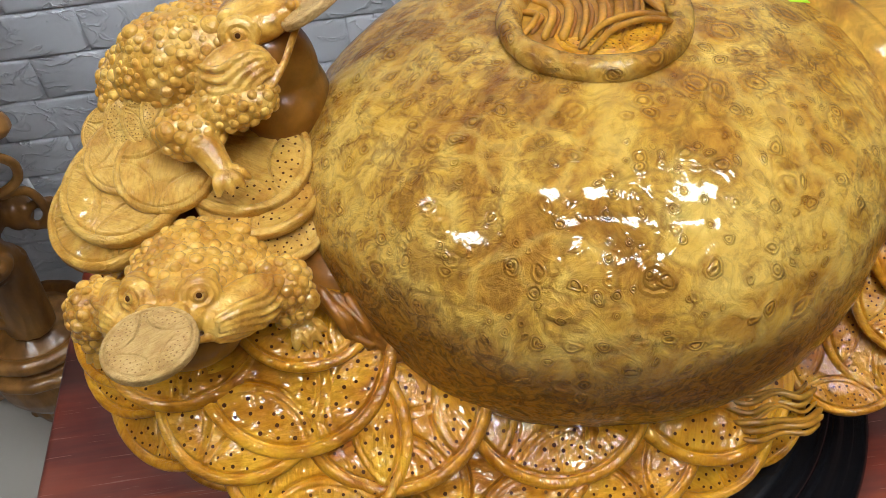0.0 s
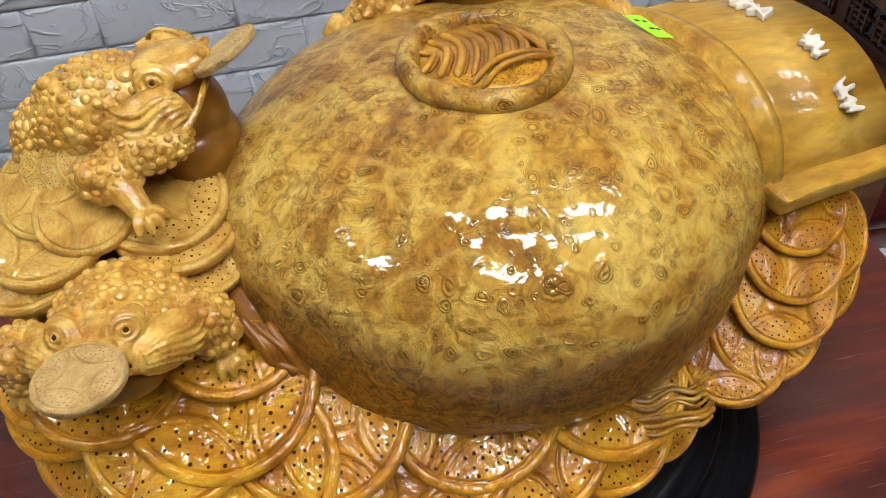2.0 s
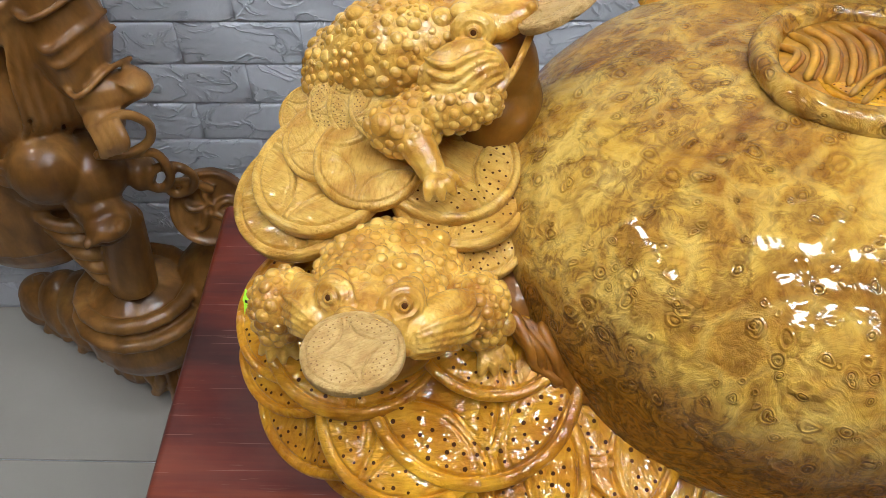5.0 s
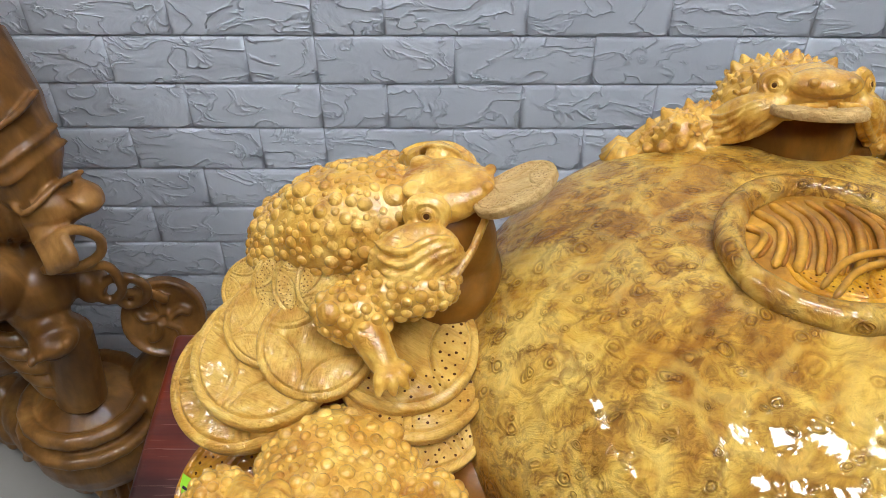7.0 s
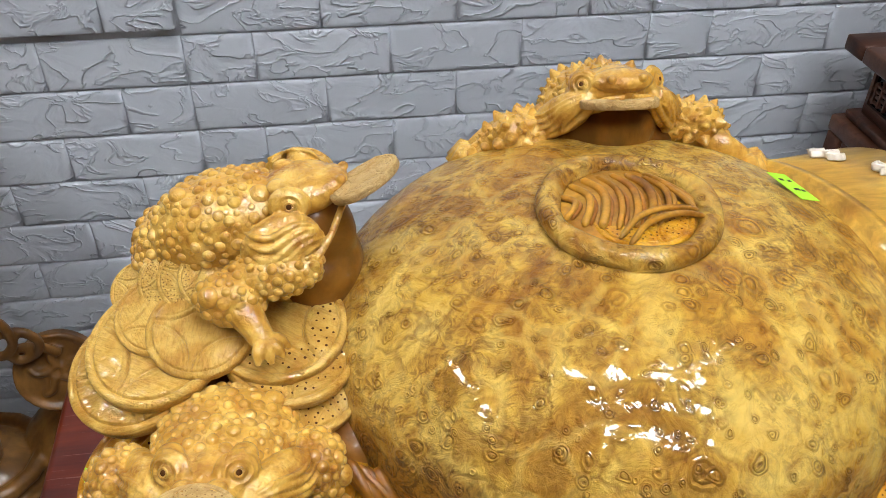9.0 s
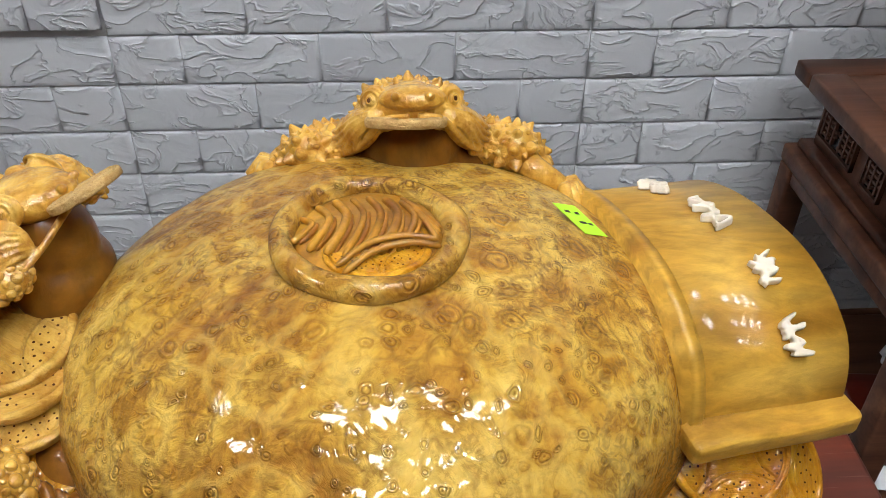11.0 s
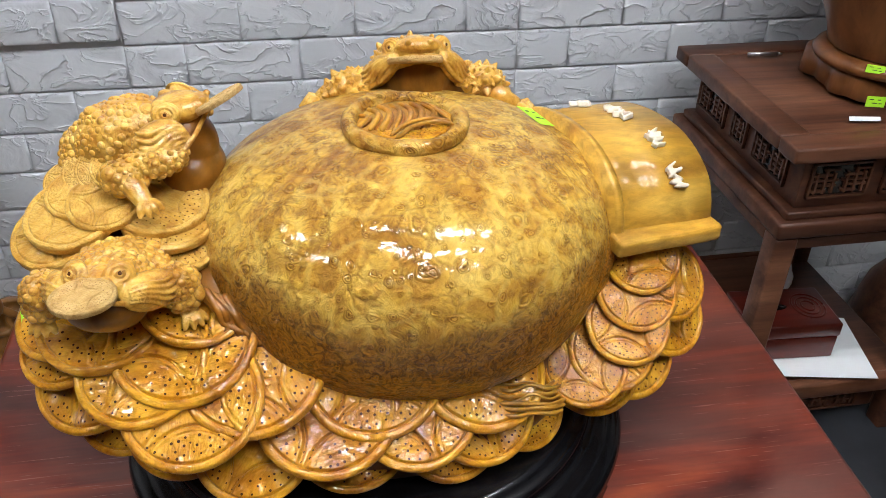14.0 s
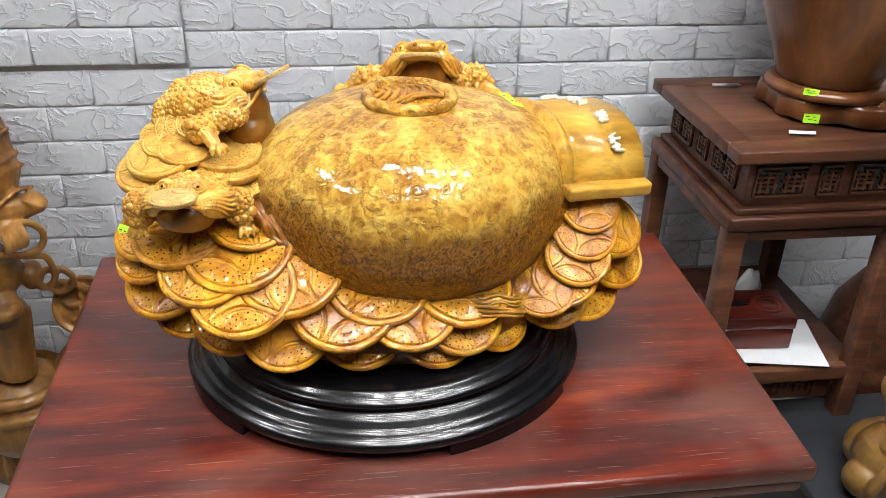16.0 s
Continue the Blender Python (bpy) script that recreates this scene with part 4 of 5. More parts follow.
toad((-0.572, -0.830, 0.985), -97, "yellow warty toad crouching with a coin in its mouth", ((-0.586, -0.930, 1.058), 0.0255, -3, -103), 5,
     [lump((-.006, 0, .034), (.040, .044, .027)), lump((.015, 0, .046), (.026, .037, .021))],
     [lump((.033, 0, .053), (.027, .031, .014), 6), lump((.050, 0, .059), (.014, .020, .008), 8), lump((.034, 0, .060), (.018, .010, .008), 4)] + [lump((.053, .009 * s, .065), (.008, .0065, .005)) for s in (-1, 1)] + [lump((.030, .020 * s, .066), (.009, .008, .006)) for s in (-1, 1)],
     [(((.006, .052, .031), (.020, .019, .018)), ((.008, .055, .020), (.017, .017, .013)), (.014, .060, .003)), (((.020, -.056, .034), (.02, .019, .018)), ((.022, -.058, .021), (.017, .017, .013)), (.024, -.060, .006))],
     ((.030, .037, .043), (.056, .019, .053), (.55, .8, .35), (.031, .0165, .012)), ((.0385, .0175, .0645), (.65, .36, .62)),
     [(.066, .003, .057), (.060, .017, .051), (.046, .033, .039), (.028, .045, .033), (.012, .052, .034)],
     [((.036, 0, .030), (.030, .034, .021))], 5)
toad((-0.279, -0.571, 1.053), -89, "yellow knobbly toad with spread legs behind the egg", ((-0.284, -0.660, 1.142), 0.029, -24, -92), 8,
     [lump((.000, 0, .044), (.034, .046, .030)), lump((.016, 0, .060), (.028, .036, .021)), lump((.022, -.058, .034), (.022, .026, .017)), lump((.022, .058, .034), (.022, .026, .017))],
     [lump((.036, 0, .076), (.026, .031, .012), 8), lump((.050, 0, .086), (.014, .024, .009), 8), lump((.038, 0, .084), (.016, .016, .008), 10), lump((.032, 0, .062), (.03, .037, .02))],
     [(((.034, .078 * s, .034), (.017, .018, .020)), ((.028, .090 * s, .026), (.013, .014, .014)), (.032, .094 * s, .022)) for s in (-1, 1)],
     ((.040, .040, .056), (.058, .020, .080), (.75, .5, .35), (.032, .014, .011)), ((.044, .0265, .081), (.6, .6, .45)),
     [(.068, .003, .081), (.064, .020, .077), (.060, .029, .064), (.053, .040, .049), (.043, .051, .038)],
     [((.034, 0, .044), (.036, .037, .036)), ((.02, 0, .018), (.046, .062, .026))], 0, True)
for x, y, z, az, sx in ((-0.384, -0.594, 1.072, 200, -1), (-0.166, -0.622, 1.064, -30, 1)):
    bm = bmesh.new()
    o = Vector((x, y, z))
    tube(bm, spline([(-0.277 + sx * 0.075, -0.590, 1.078), o + Vector((-sx * 0.02, 0.004, 0.012)), o], 4), [0.011, 0.011, 0.011, 0.011, 0.0105, 0.010, 0.0095, 0.009, 0.008], 10)
    for k in range(5):
        a = radians(az - 50 + 25 * k)
        tip = o + Vector((0.020 * math.cos(a), 0.020 * math.sin(a) - 0.006, -0.007))
        tube(bm, [o, o.lerp(tip, 0.5) + Vector((0, 0, 0.007)), tip], [0.006, 0.0055, 0.004], 8)
    part("toad_foot", bm, TOAD, carving)

# ---- foam bricks on the wall ----
def brick_mesh(w):
    """One soft brick, flat against the wall, with sloping edges."""
    bm = bmesh.new()
    h = ROW
    rows = []
    for inset, y in ((0.0006, 0.006), (0.0022, 0.0022), (0.0045, 0.0006), (0.009, 0.0)):
        rows.append([bm.verts.new(p) for p in ((inset, y, inset), (w - inset, y, inset), (w - inset, y, h - inset), (inset, y, h - inset))])
    for a, b in zip(rows, rows[1:]):
        for k in range(4):
            bm.faces.new((a[k], a[(k + 1) % 4], b[(k + 1) % 4], b[k]))
    bm.faces.new(rows[-1])
    return mesh_of("brick", bm, FOAM, True)


FULL, HALF = brick_mesh(WIDE), brick_mesh(WIDE / 2)
for i in range(-24, 15):
    z = LINE - ROW * (i - 2)
    if z < 0 or z > 2.9:
        continue
    even = i % 2 == 0
    # panel edges at -0.7 and 0
    runs = [(-2.1, -1.4, even), (-1.4, -0.7, even), (-0.7, 0.0, even), (0.0, 0.7, even), (0.7, 1.4, not even)]
    for x0, x1, half_first in runs:
        proud = -0.005 if x1 <= -0.69 and i < 2 else (0.0 if x1 <= 0.01 else -0.002)
        x = x0
        first = True
        while x < x1 - 0.01:
            raised = x1 <= -0.69 and z - ROW > LINE - 0.01
            w = WIDE / 2 if (first and half_first) or x1 - x < 0.15 else WIDE
            first = False
            if z < 1.25 and -1.75 < x < 1.2:
                part("brick", HALF if w < 0.15 else FULL, None, wall_north, "", Matrix.Translation((x, proud - (0.006 if raised else 0.0), z - ROW + (0.012 if raised else 0.0))))
            x += w

# ---- details on the carving ----
def quad(p, u, v, lift=0.0006):
    """A thin paper slip at p with half-sides u and v."""
    bm = bmesh.new()
    p, u, v = Vector(p), Vector(u), Vector(v)
    nrm = u.cross(v).normalized() * lift
    lo = [bm.verts.new(p + a * u + b * v) for a, b in ((-1, -1), (1, -1), (1, 1), (-1, 1))]
    hi = [bm.verts.new(w.co + nrm) for w in lo]
    bm.faces.new(hi)
    bm.faces.new(lo[::-1])
    for k in range(4):
        bm.faces.new((lo[k], lo[(k + 1) % 4], hi[(k + 1) % 4], hi[k]))
    return bm


def price_sticker(p, u, v, where):
    p, u, v = Vector(p), Vector(u), Vector(v)
    s = tagged(part("price_sticker", quad(p, u, v), LIME, smooth=False), "lime green paper price sticker on " + where, "sticker", "price stickers")
    w = u.cross(v).normalized() * 0.0009
    for k, (a, b, c) in enumerate(((-0.5, 0.45, 0.22), (0.3, 0.4, 0.18), (-0.1, -0.25, 0.3), (0.5, -0.3, 0.16))):
        part("ink_bar", quad(p + w + a * u + b * v, u * c, v * 0.07, 0.0003), INK, s, smooth=False)
    return s


INK = plain("black_ink", (0.02, 0.02, 0.02), 0.6)
price_sticker((-0.169, -0.702, 1.0878), (0.0078, 0.001, -0.0022), (-0.0098, 0.0106, 0.0054), "the egg")
price_sticker((-0.667, -0.804, 0.961), (0.0075, -0.005, 0.0), (0.003, 0.008, 0.009), "a coin")


def carved_character(a, x, seed):
    """A cut-out brush character as plain strokes, glued on the scroll."""
    rnd = random.Random(seed)
    bm = bmesh.new()
    r = 0.1042
    def on(u, v, h):
        ang = radians(a) + v / r
        d = -S_BACK * math.cos(ang) * (1.7 if math.cos(ang) < 0 else 1.0) + S_UP * math.sin(ang)
        return S_O + S_AX * (x + u) + d * (r + h)
    side = 1
    line = []
    for k in range(8):
        line.append((side * rnd.uniform(.003, .0105), .012 - .0034 * k + rnd.uniform(-.003, .003)))
        side = -side
    strokes = [line, [(-.009, rnd.uniform(-.004, .008)), (-.002, rnd.uniform(-.002, .004)), (.008, rnd.uniform(0, .008))],
               [(rnd.uniform(-.004, .004), .012), (rnd.uniform(-.003, .003), 0), (rnd.uniform(-.006, .004), -.012)]]
    for stroke in strokes:
        for h in (0.0008, 0.0024, 0.0040):
            path = spline([on(u, v, h) for u, v in stroke], 5)
            tube(bm, path, [.0009] + [.0015] * (len(path) - 2) + [.0008], 6)
    melt(part("carved_character", bm, CHAR, carving, "cream cut-out brush character"), 0.0009, 1)


for a, x, seed in ((50, 0.072, 1), (75, 0.070, 2), (103, 0.066, 3), (124, 0.056, 4)):
    carved_character(a, x, seed)

# carved strands beside the egg and over one coin
def strand(points, r, material=None):
    bm = tube(bmesh.new(), spline(points, 6), [r * 0.5] + [r] * (6 * (len(points) - 1) - 1) + [r * 0.35], 8)
    part("carved_strand", bm, material or STRAND, carving)


rnd = random.Random(12)
for k in range(22):
    q = k * 0.0027
    j = [rnd.uniform(-0.004, 0.004) for _ in range(4)]
    strand([(-0.511 + .5 * q + j[0], -0.834 - .1 * q, 1.007 - .2 * q), (-0.497 + .5 * q + j[1], -0.847 - .1 * q + j[2], 0.995 - .25 * q), (-0.489 + .5 * q + j[2], -0.854 - .12 * q, 0.983 - .3 * q), (-0.483 + .45 * q + j[3] * 2, -0.860 - .15 * q, 0.972 - .25 * q)], rnd.uniform(0.0016, 0.0042))
for k in range(7):
    q = 0.0052 * k
    j = [rnd.uniform(-0.0025, 0.0025) for _ in range(4)]
    strand([(-0.250 + j[0] * 3, -0.893 - .8 * q, 0.907 - .5 * q), (-0.232, -0.899 - .8 * q + j[3], 0.908 - .5 * q + j[1]), (-0.212, -0.895 - .75 * q - j[1], 0.905 - .5 * q + j[2]), (-0.196 + j[3], -0.899 - .72 * q, 0.903 - .52 * q + j[0]), (-0.180 + j[3] * 3, -0.890 - .7 * q, 0.899 - .55 * q)], rnd.uniform(0.0010, 0.0024), LEAF)
# leaves carved inside the ring
for k in range(7):
    q = -0.040 + 0.0105 * k
    reach = math.sqrt(max(0.0, 0.044 ** 2 - q * q))
    strand([(RX + q - 0.006, RY - 0.55 * reach, RZ + 0.003), (RX + q + 0.002, RY - 0.1 * reach, RZ + 0.0050), (RX + q + 0.005, RY + 0.4 * reach, RZ + 0.0045), (RX + q - 0.004, RY + 0.85 * reach, RZ + 0.003)], 0.0022 + 0.0005 * (k % 3), LEAF)
    strand([(RX + q - 0.001, RY - 0.5 * reach, RZ + 0.002), (RX + q + 0.007, RY, RZ + 0.0045), (RX + q + 0.008, RY + 0.5 * reach, RZ + 0.003)], 0.0016, STRAND)
for dx, dy in ((0, 0), (0.004, -0.007)):
    strand([(RX - 0.018 + dx, RY - 0.036 + dy, RZ + 0.005), (RX + 0.0 + dx, RY - 0.019 + dy, RZ + 0.008), (RX + 0.022 + dx, RY - 0.012 + dy, RZ + 0.008), (RX + 0.042 + dx * 0.3, RY - 0.012 + dy, RZ + 0.004)], 0.0021, LEAF)
for k in range(4):
    strand([(RX + 0.020 + 0.004 * k, RY + 0.034 - 0.006 * k, RZ + 0.004), (RX + 0.030 + 0.002 * k, RY + 0.018 - 0.006 * k, RZ + 0.006), (RX + 0.044 - 0.001 * k, RY + 0.002 - 0.004 * k, RZ + 0.003)], 0.0018, LEAF)
# strands swept over the shoulder beside the scroll
for k in range(7):
    t = 0.0075 * k
    strand([(-0.196 + t, -0.722 + 0.3 * t, 1.079 - 0.1 * t), (-0.176 + t, -0.760, 1.062 - 0.35 * t), (-0.160 + 0.8 * t, -0.796 - 0.2 * t, 1.034 - 0.6 * t)], 0.0020, LEAF)

# ---- carved statue by the wall ----
def statue():
    bm = bmesh.new()
    rnd = random.Random(4)
    B = lambda c, r: ball(bm, c, r, seg=20)
    for k in range(30):
        x = -1.42 + .019 * k
        front = -.055 - .20 * min(1, max(0, (x + 1.46) / .36)) + .06 * max(0, x + 1.05) / .2
        deep = min(.075, -front * .5)
        B((x + rnd.uniform(-.02, .02), front + deep + rnd.uniform(0, max(0, -front - 2 * deep)), rnd.uniform(.03, .11)), (rnd.uniform(.035, .06), deep, rnd.uniform(.05, .09)))
    B((-1.10, -.215, .245), (.112, .108, .11))
    B((-.955, -.16, .27), (.10, .09, .11))
    B((-.90, -.13, .33), (.08, .06, .09))
    tube(bm, [(-1.10 + .108 * math.cos(u), -.215 + .104 * math.sin(u), .285) for u in [k * math.pi / 8 for k in range(17)]], .012, 8)
    tube(bm, [(-1.10 + .094 * math.cos(u), -.215 + .09 * math.sin(u), .32) for u in [k * math.pi / 8 for k in range(17)]], .014, 8)
    # knee, bare foot on a stump, trouser folds
    tube(bm, spline([(-1.25, -.15, .56), (-1.16, -.19, .585), (-1.09, -.22, .59)], 5), [.085] * 6 + [.08, .076, .07, .064, .06], 14)
    B((-1.25, -.15, .56), (.085, .085, .085))
    B((-1.26, -.14, .45), (.13, .12, .11))
    B((-1.085, -.235, .598), (.056, .058, .056))
    tube(bm, spline([(-1.085, -.25, .56), (-1.068, -.272, .545), (-1.06, -.25, .51)], 5), [.04, .038, .037, .036, .035, .034, .034, .034, .033, .033, .033], 14)
    B((-1.058, -.29, .542), (.034, .034, .020))
    for k in range(5):
        B((-1.078 + .0115 * k, -.322 + .005 * k, .535 + .004 * k), (.0068, .0125, .0085))
    tube(bm, spline([(-1.055, -.25, .52), (-1.07, -.245, .45), (-1.088, -.24, .36)], 5), [.030, .031, .032, .033, .034, .035, .036, .037, .038, .039, .04], 16)
    B((-1.022, -.21, .575), (.022, .03, .03))
    for k in range(6):
        a = .32 * k
        tube(bm, spline([(-1.15 + .006 * k, -.235, .655 - .008 * k), (-1.115 + .005 * k, -.288, .625 - .022 * k), (-1.10 + .008 * k, -.28, .575 - .014 * k), (-1.13, -.25, .53 - .006 * k)], 5), .0055 + .0008 * (k % 3), 7)
    for k in range(5):
        tube(bm, spline([(-1.22 + .012 * k, -.22, .53 - .028 * k), (-1.16 + .01 * k, -.262, .515 - .03 * k), (-1.11 + .004 * k, -.25, .50 - .03 * k)], 5), .012, 7)
    # torso, belly, robe
    B((-1.125, -.262, .628), (.056, .056, .056))
    tube(bm, spline([(-1.26, -.14, .45), (-1.24, -.15, .65), (-1.2, -.15, .85), (-1.2, -.15, 1.0)], 6), [.13] * 7 + [.14] * 6 + [.13, .12, .11, .1, .09, .08], 18)
    B((-1.175, -.215, .73), (.085, .07, .10))
    B((-1.2, -.16, .95), (.13, .09, .085))
    B((-1.22, -.19, 1.13), (.078, .085, .10))
    B((-1.15, -.20, 1.03), (.04, .05, .05))
    B((-1.15, -.235, .845), (.05, .045, .035))
    # open robe over the belly
    for k in range(9):
        tube(bm, spline([(-1.09 + .007 * k, -.235 + .006 * k, .90 - .008 * k), (-1.105 + .009 * k, -.278 + .008 * k, .80 - .006 * k), (-1.115 + .010 * k, -.282 + .009 * k, .72 - .004 * k), (-1.15 + .014 * k, -.262 + .009 * k, .655 + .002 * k)], 6), .0042 + .0014 * (k % 3), 7)
    for k in range(4):
        tube(bm, spline([(-1.22, -.262, .66 - .012 * k), (-1.17, -.288, .652 - .012 * k), (-1.11, -.275, .668 - .010 * k)], 5), .007, 7)
    for k in range(3):
        tube(bm, spline([(-1.19, -.262, .875 - .016 * k), (-1.14, -.278, .858 - .016 * k), (-1.09, -.25, .875 - .014 * k), (-1.06, -.21, .90 - .012 * k)], 5), .009, 7)
    # arm, sleeve and hand
    tube(bm, spline([(-1.10, -.17, .93), (-1.06, -.205, .84), (-1.045, -.225, .77), (-1.03, -.235, .735)], 5), [.06] * 5 + [.056] * 4 + [.05, .046, .042, .038, .035, .032, .03], 14)
    for k in (0, 2, 3, 5):
        tube(bm, spline([(-1.105 + .007 * k, -.225 - .003 * k, .875 - .020 * k), (-1.065 + .006 * k, -.268 - .002 * k, .862 - .021 * k), (-1.02 + .004 * k, -.245, .875 - .020 * k), (-1.005 + .004 * k, -.20, .885 - .024 * k)], 5), .0048, 7)
    tube(bm, spline([(-1.05, -.235, .735), (-1.01, -.232, .735), (-.985, -.225, .742), (-.978, -.22, .765)], 5), [.036] * 5 + [.032, .028, .025, .023, .024, .028, .030, .026, .02, .012, .006], 12)
    B((-1.022, -.255, .705), (.028, .026, .028))
    for k in range(4):
        tube(bm, spline([(-1.03 + .011 * k, -.278, .71 + .004 * k), (-1.016 + .011 * k, -.296, .692 + .004 * k), (-1.02 + .010 * k, -.292, .672 + .004 * k)], 4), .0078, 8)
    for k in range(14):
        x = -1.40 + .03 * k
        f = -.06 - .20 * min(1, max(0, (x + 1.46) / .36)) + .06 * max(0, x + 1.05) / .2
        tube(bm, spline([(x, f + .05, .16 - .02 * (k % 3)), (x + .02, f + .008, .09 + .015 * (k % 2)), (x - .01 + .02 * (k % 3), f + .012, .03)], 4), .012 + .004 * (k % 3), 7)
    # rope of loops and the coin that hangs on it
    rope = [(-1.02, -.285, .71), (-.99, -.265, .72), (-.97, -.245, .69), (-.98, -.24, .655), (-1.01, -.255, .645), (-1.045, -.27, .655), (-1.01, -.25, .64), (-.98, -.23, .625), (-.975, -.22, .575), (-.995, -.22, .55), (-1.01, -.225, .565), (-.995, -.215, .585), (-.965, -.21, .585), (-.945, -.21, .565), (-.955, -.21, .54), (-.98, -.215, .535), (-.985, -.215, .555), (-.955, -.2, .545), (-.93, -.19, .52)]
    tube(bm, spline(rope, 6), .0075, 8)
    face = Euler((radians(66), 0, radians(12)))
    bmesh.ops.create_cone(bm, cap_ends=True, segments=48, radius1=.064, radius2=.062, depth=.018, matrix=Matrix.LocRotScale((-.942, -.19, .485), face, None))
    rot = face.to_matrix()
    tube(bm, [Vector((-.942, -.19, .485)) + rot @ Vector((.058 * math.cos(u), .058 * math.sin(u), .010)) for u in [k * math.pi / 16 for k in range(33)]], .005, 6)
    for k in range(5):
        a = k * 1.3
        tube(bm, spline([Vector((-.942, -.19, .485)) + rot @ Vector((.008 * math.cos(a), .008 * math.sin(a), .012)), Vector((-.942, -.19, .485)) + rot @ Vector((.028 * math.cos(a + .4), .028 * math.sin(a + .4), .014)), Vector((-.942, -.19, .485)) + rot @ Vector((.04 * math.cos(a + .1), .04 * math.sin(a + .1), .011))], 4), .006, 6)
    ob = part("statue", bm, STATUE)
    melt(ob, 0.0032, 2)
    return tagged(ob, "honey-brown wooden statue of a robed figure holding a roped coin", "statue")


statue()

# ---- display stand with the vase ----
def fret(w, h, m, parent, seed=0):
    """A pierced panel of interlaced bars."""
    bm = bmesh.new()
    t = 0.0038
    for x0, x1, z0, z1 in ((0, w, 0, t), (0, w, h - t, h), (0, t, 0, h), (w - t, w, 0, h)):
        box(bm, (x0, -0.003, z0), (x1, 0.004, z1))
    n = max(1, round(w / 0.055))
    c = w / n
    for k in range(n):
        for sx in (0.22, 0.5, 0.78):
            box(bm, (c * (k + sx) - t / 2, -0.003, h * 0.14), (c * (k + sx) + t / 2, 0.004, h * (0.86 if sx == 0.5 else 0.72)))
        for sz, a, b in ((0.2, 0.1, 0.6), (0.36, 0.3, 0.9), (0.5, 0.05, 0.95), (0.64, 0.12, 0.7), (0.8, 0.4, 0.92)):
            box(bm, (c * (k + a), -0.002, h * sz - t / 2), (c * (k + b), 0.004, h * sz + t / 2))
    part("fretwork", bm, BROWN, parent, "carved key-pattern panel", m, smooth=False)


stand = thing("display_stand", (0.47, -0.27, 0), "dark brown rosewood stand with carved key-pattern frieze", "stand")
SX0, SX1, SY0, SY1 = 0.283, 0.675, -0.500, -0.072
part("top_panel", boxed((SX0 + 0.05, SY0 + 0.05, 0.903), (SX1 - 0.05, SY1 - 0.05, 0.917), 0.001), BROWN, stand)
for lo, hi in (((SX0, SY0), (SX1, SY0 + 0.05)), ((SX0, SY1 - 0.05), (SX1, SY1)), ((SX0, SY0 + 0.05), (SX0 + 0.05, SY1 - 0.05)), ((SX1 - 0.05, SY0 + 0.05), (SX1, SY1 - 0.05))):
    part("top_rail", boxed((*lo, 0.896), (*hi, 0.9205), 0.004), BROWN, stand)
FX0, FX1, FY0, FY1 = 0.328, 0.64, -0.464, -0.10
part("frieze_box", boxed((FX0, FY0, 0.80), (FX1, FY1, 0.896), 0.002), BROWN, stand)
# flat black plates on the solid frieze paint the shade behind the bars
for x, w in ((FX0 + 0.012, 0.1), (FX0 + 0.135, 0.045), (FX0 + 0.2, 0.1)):
    part("recess_shade", boxed((x, FY0 - 0.001, 0.818), (x + w, FY0 + 0.004, 0.878)), BLACK, stand, smooth=False)
    fret(w, 0.06, Matrix.Translation((x, FY0 - 0.003, 0.818)), stand)
turn = Euler((0, 0, radians(-90))).to_matrix().to_4x4()
# the side's openings get their shade from black plates too
for y, w in ((FY1 - 0.012, 0.105), (FY1 - 0.145, 0.05), (FY1 - 0.222, 0.105)):
    part("recess_shade", boxed((FX0 - 0.001, y - w, 0.818), (FX0 + 0.004, y, 0.878)), BLACK, stand, smooth=False)
    fret(w, 0.06, Matrix.Translation((FX0 - 0.003, y, 0.818)) @ turn, stand)
part("waist", boxed((0.312, -0.477, 0.786), (0.655, -0.085, 0.80), 0.004), BROWN, stand)
part("waist", boxed((0.298, -0.488, 0.757), (0.662, -0.072, 0.786), 0.006), BROWN, stand)
for lo, hi in (((0.335, -0.482), (0.61, -0.462)), ((0.335, -0.098), (0.61, -0.078)), ((0.302, -0.447), (0.322, -0.115)), ((0.638, -0.447), (0.658, -0.115))):
    part("apron", boxed((*lo, 0.735), (*hi, 0.757), 0.003), BROWN, stand)
for x in (0.300, 0.622):
    for y in (-0.486, -0.112):
        part("leg", boxed((x, y, 0.0), (x + 0.038, y + 0.038, 0.757), 0.004), BROWN, stand)
part("shelf", boxed((0.30, -0.462, 0.412), (0.66, -0.074, 0.427), 0.002), BROWN, stand)
for lo, hi in (((0.298, -0.484), (0.662, -0.462)), ((0.298, -0.074), (0.662, -0.06))):
    part("shelf_rail", boxed((*lo, 0.398), (*hi, 0.432), 0.005), BROWN, stand)
part("lower_frieze", boxed((0.34, -0.45, 0.33), (0.62, -0.43, 0.398), 0.002), BROWN, stand)
fret(0.2, 0.05, Matrix.Translation((0.38, -0.453, 0.338)), stand)

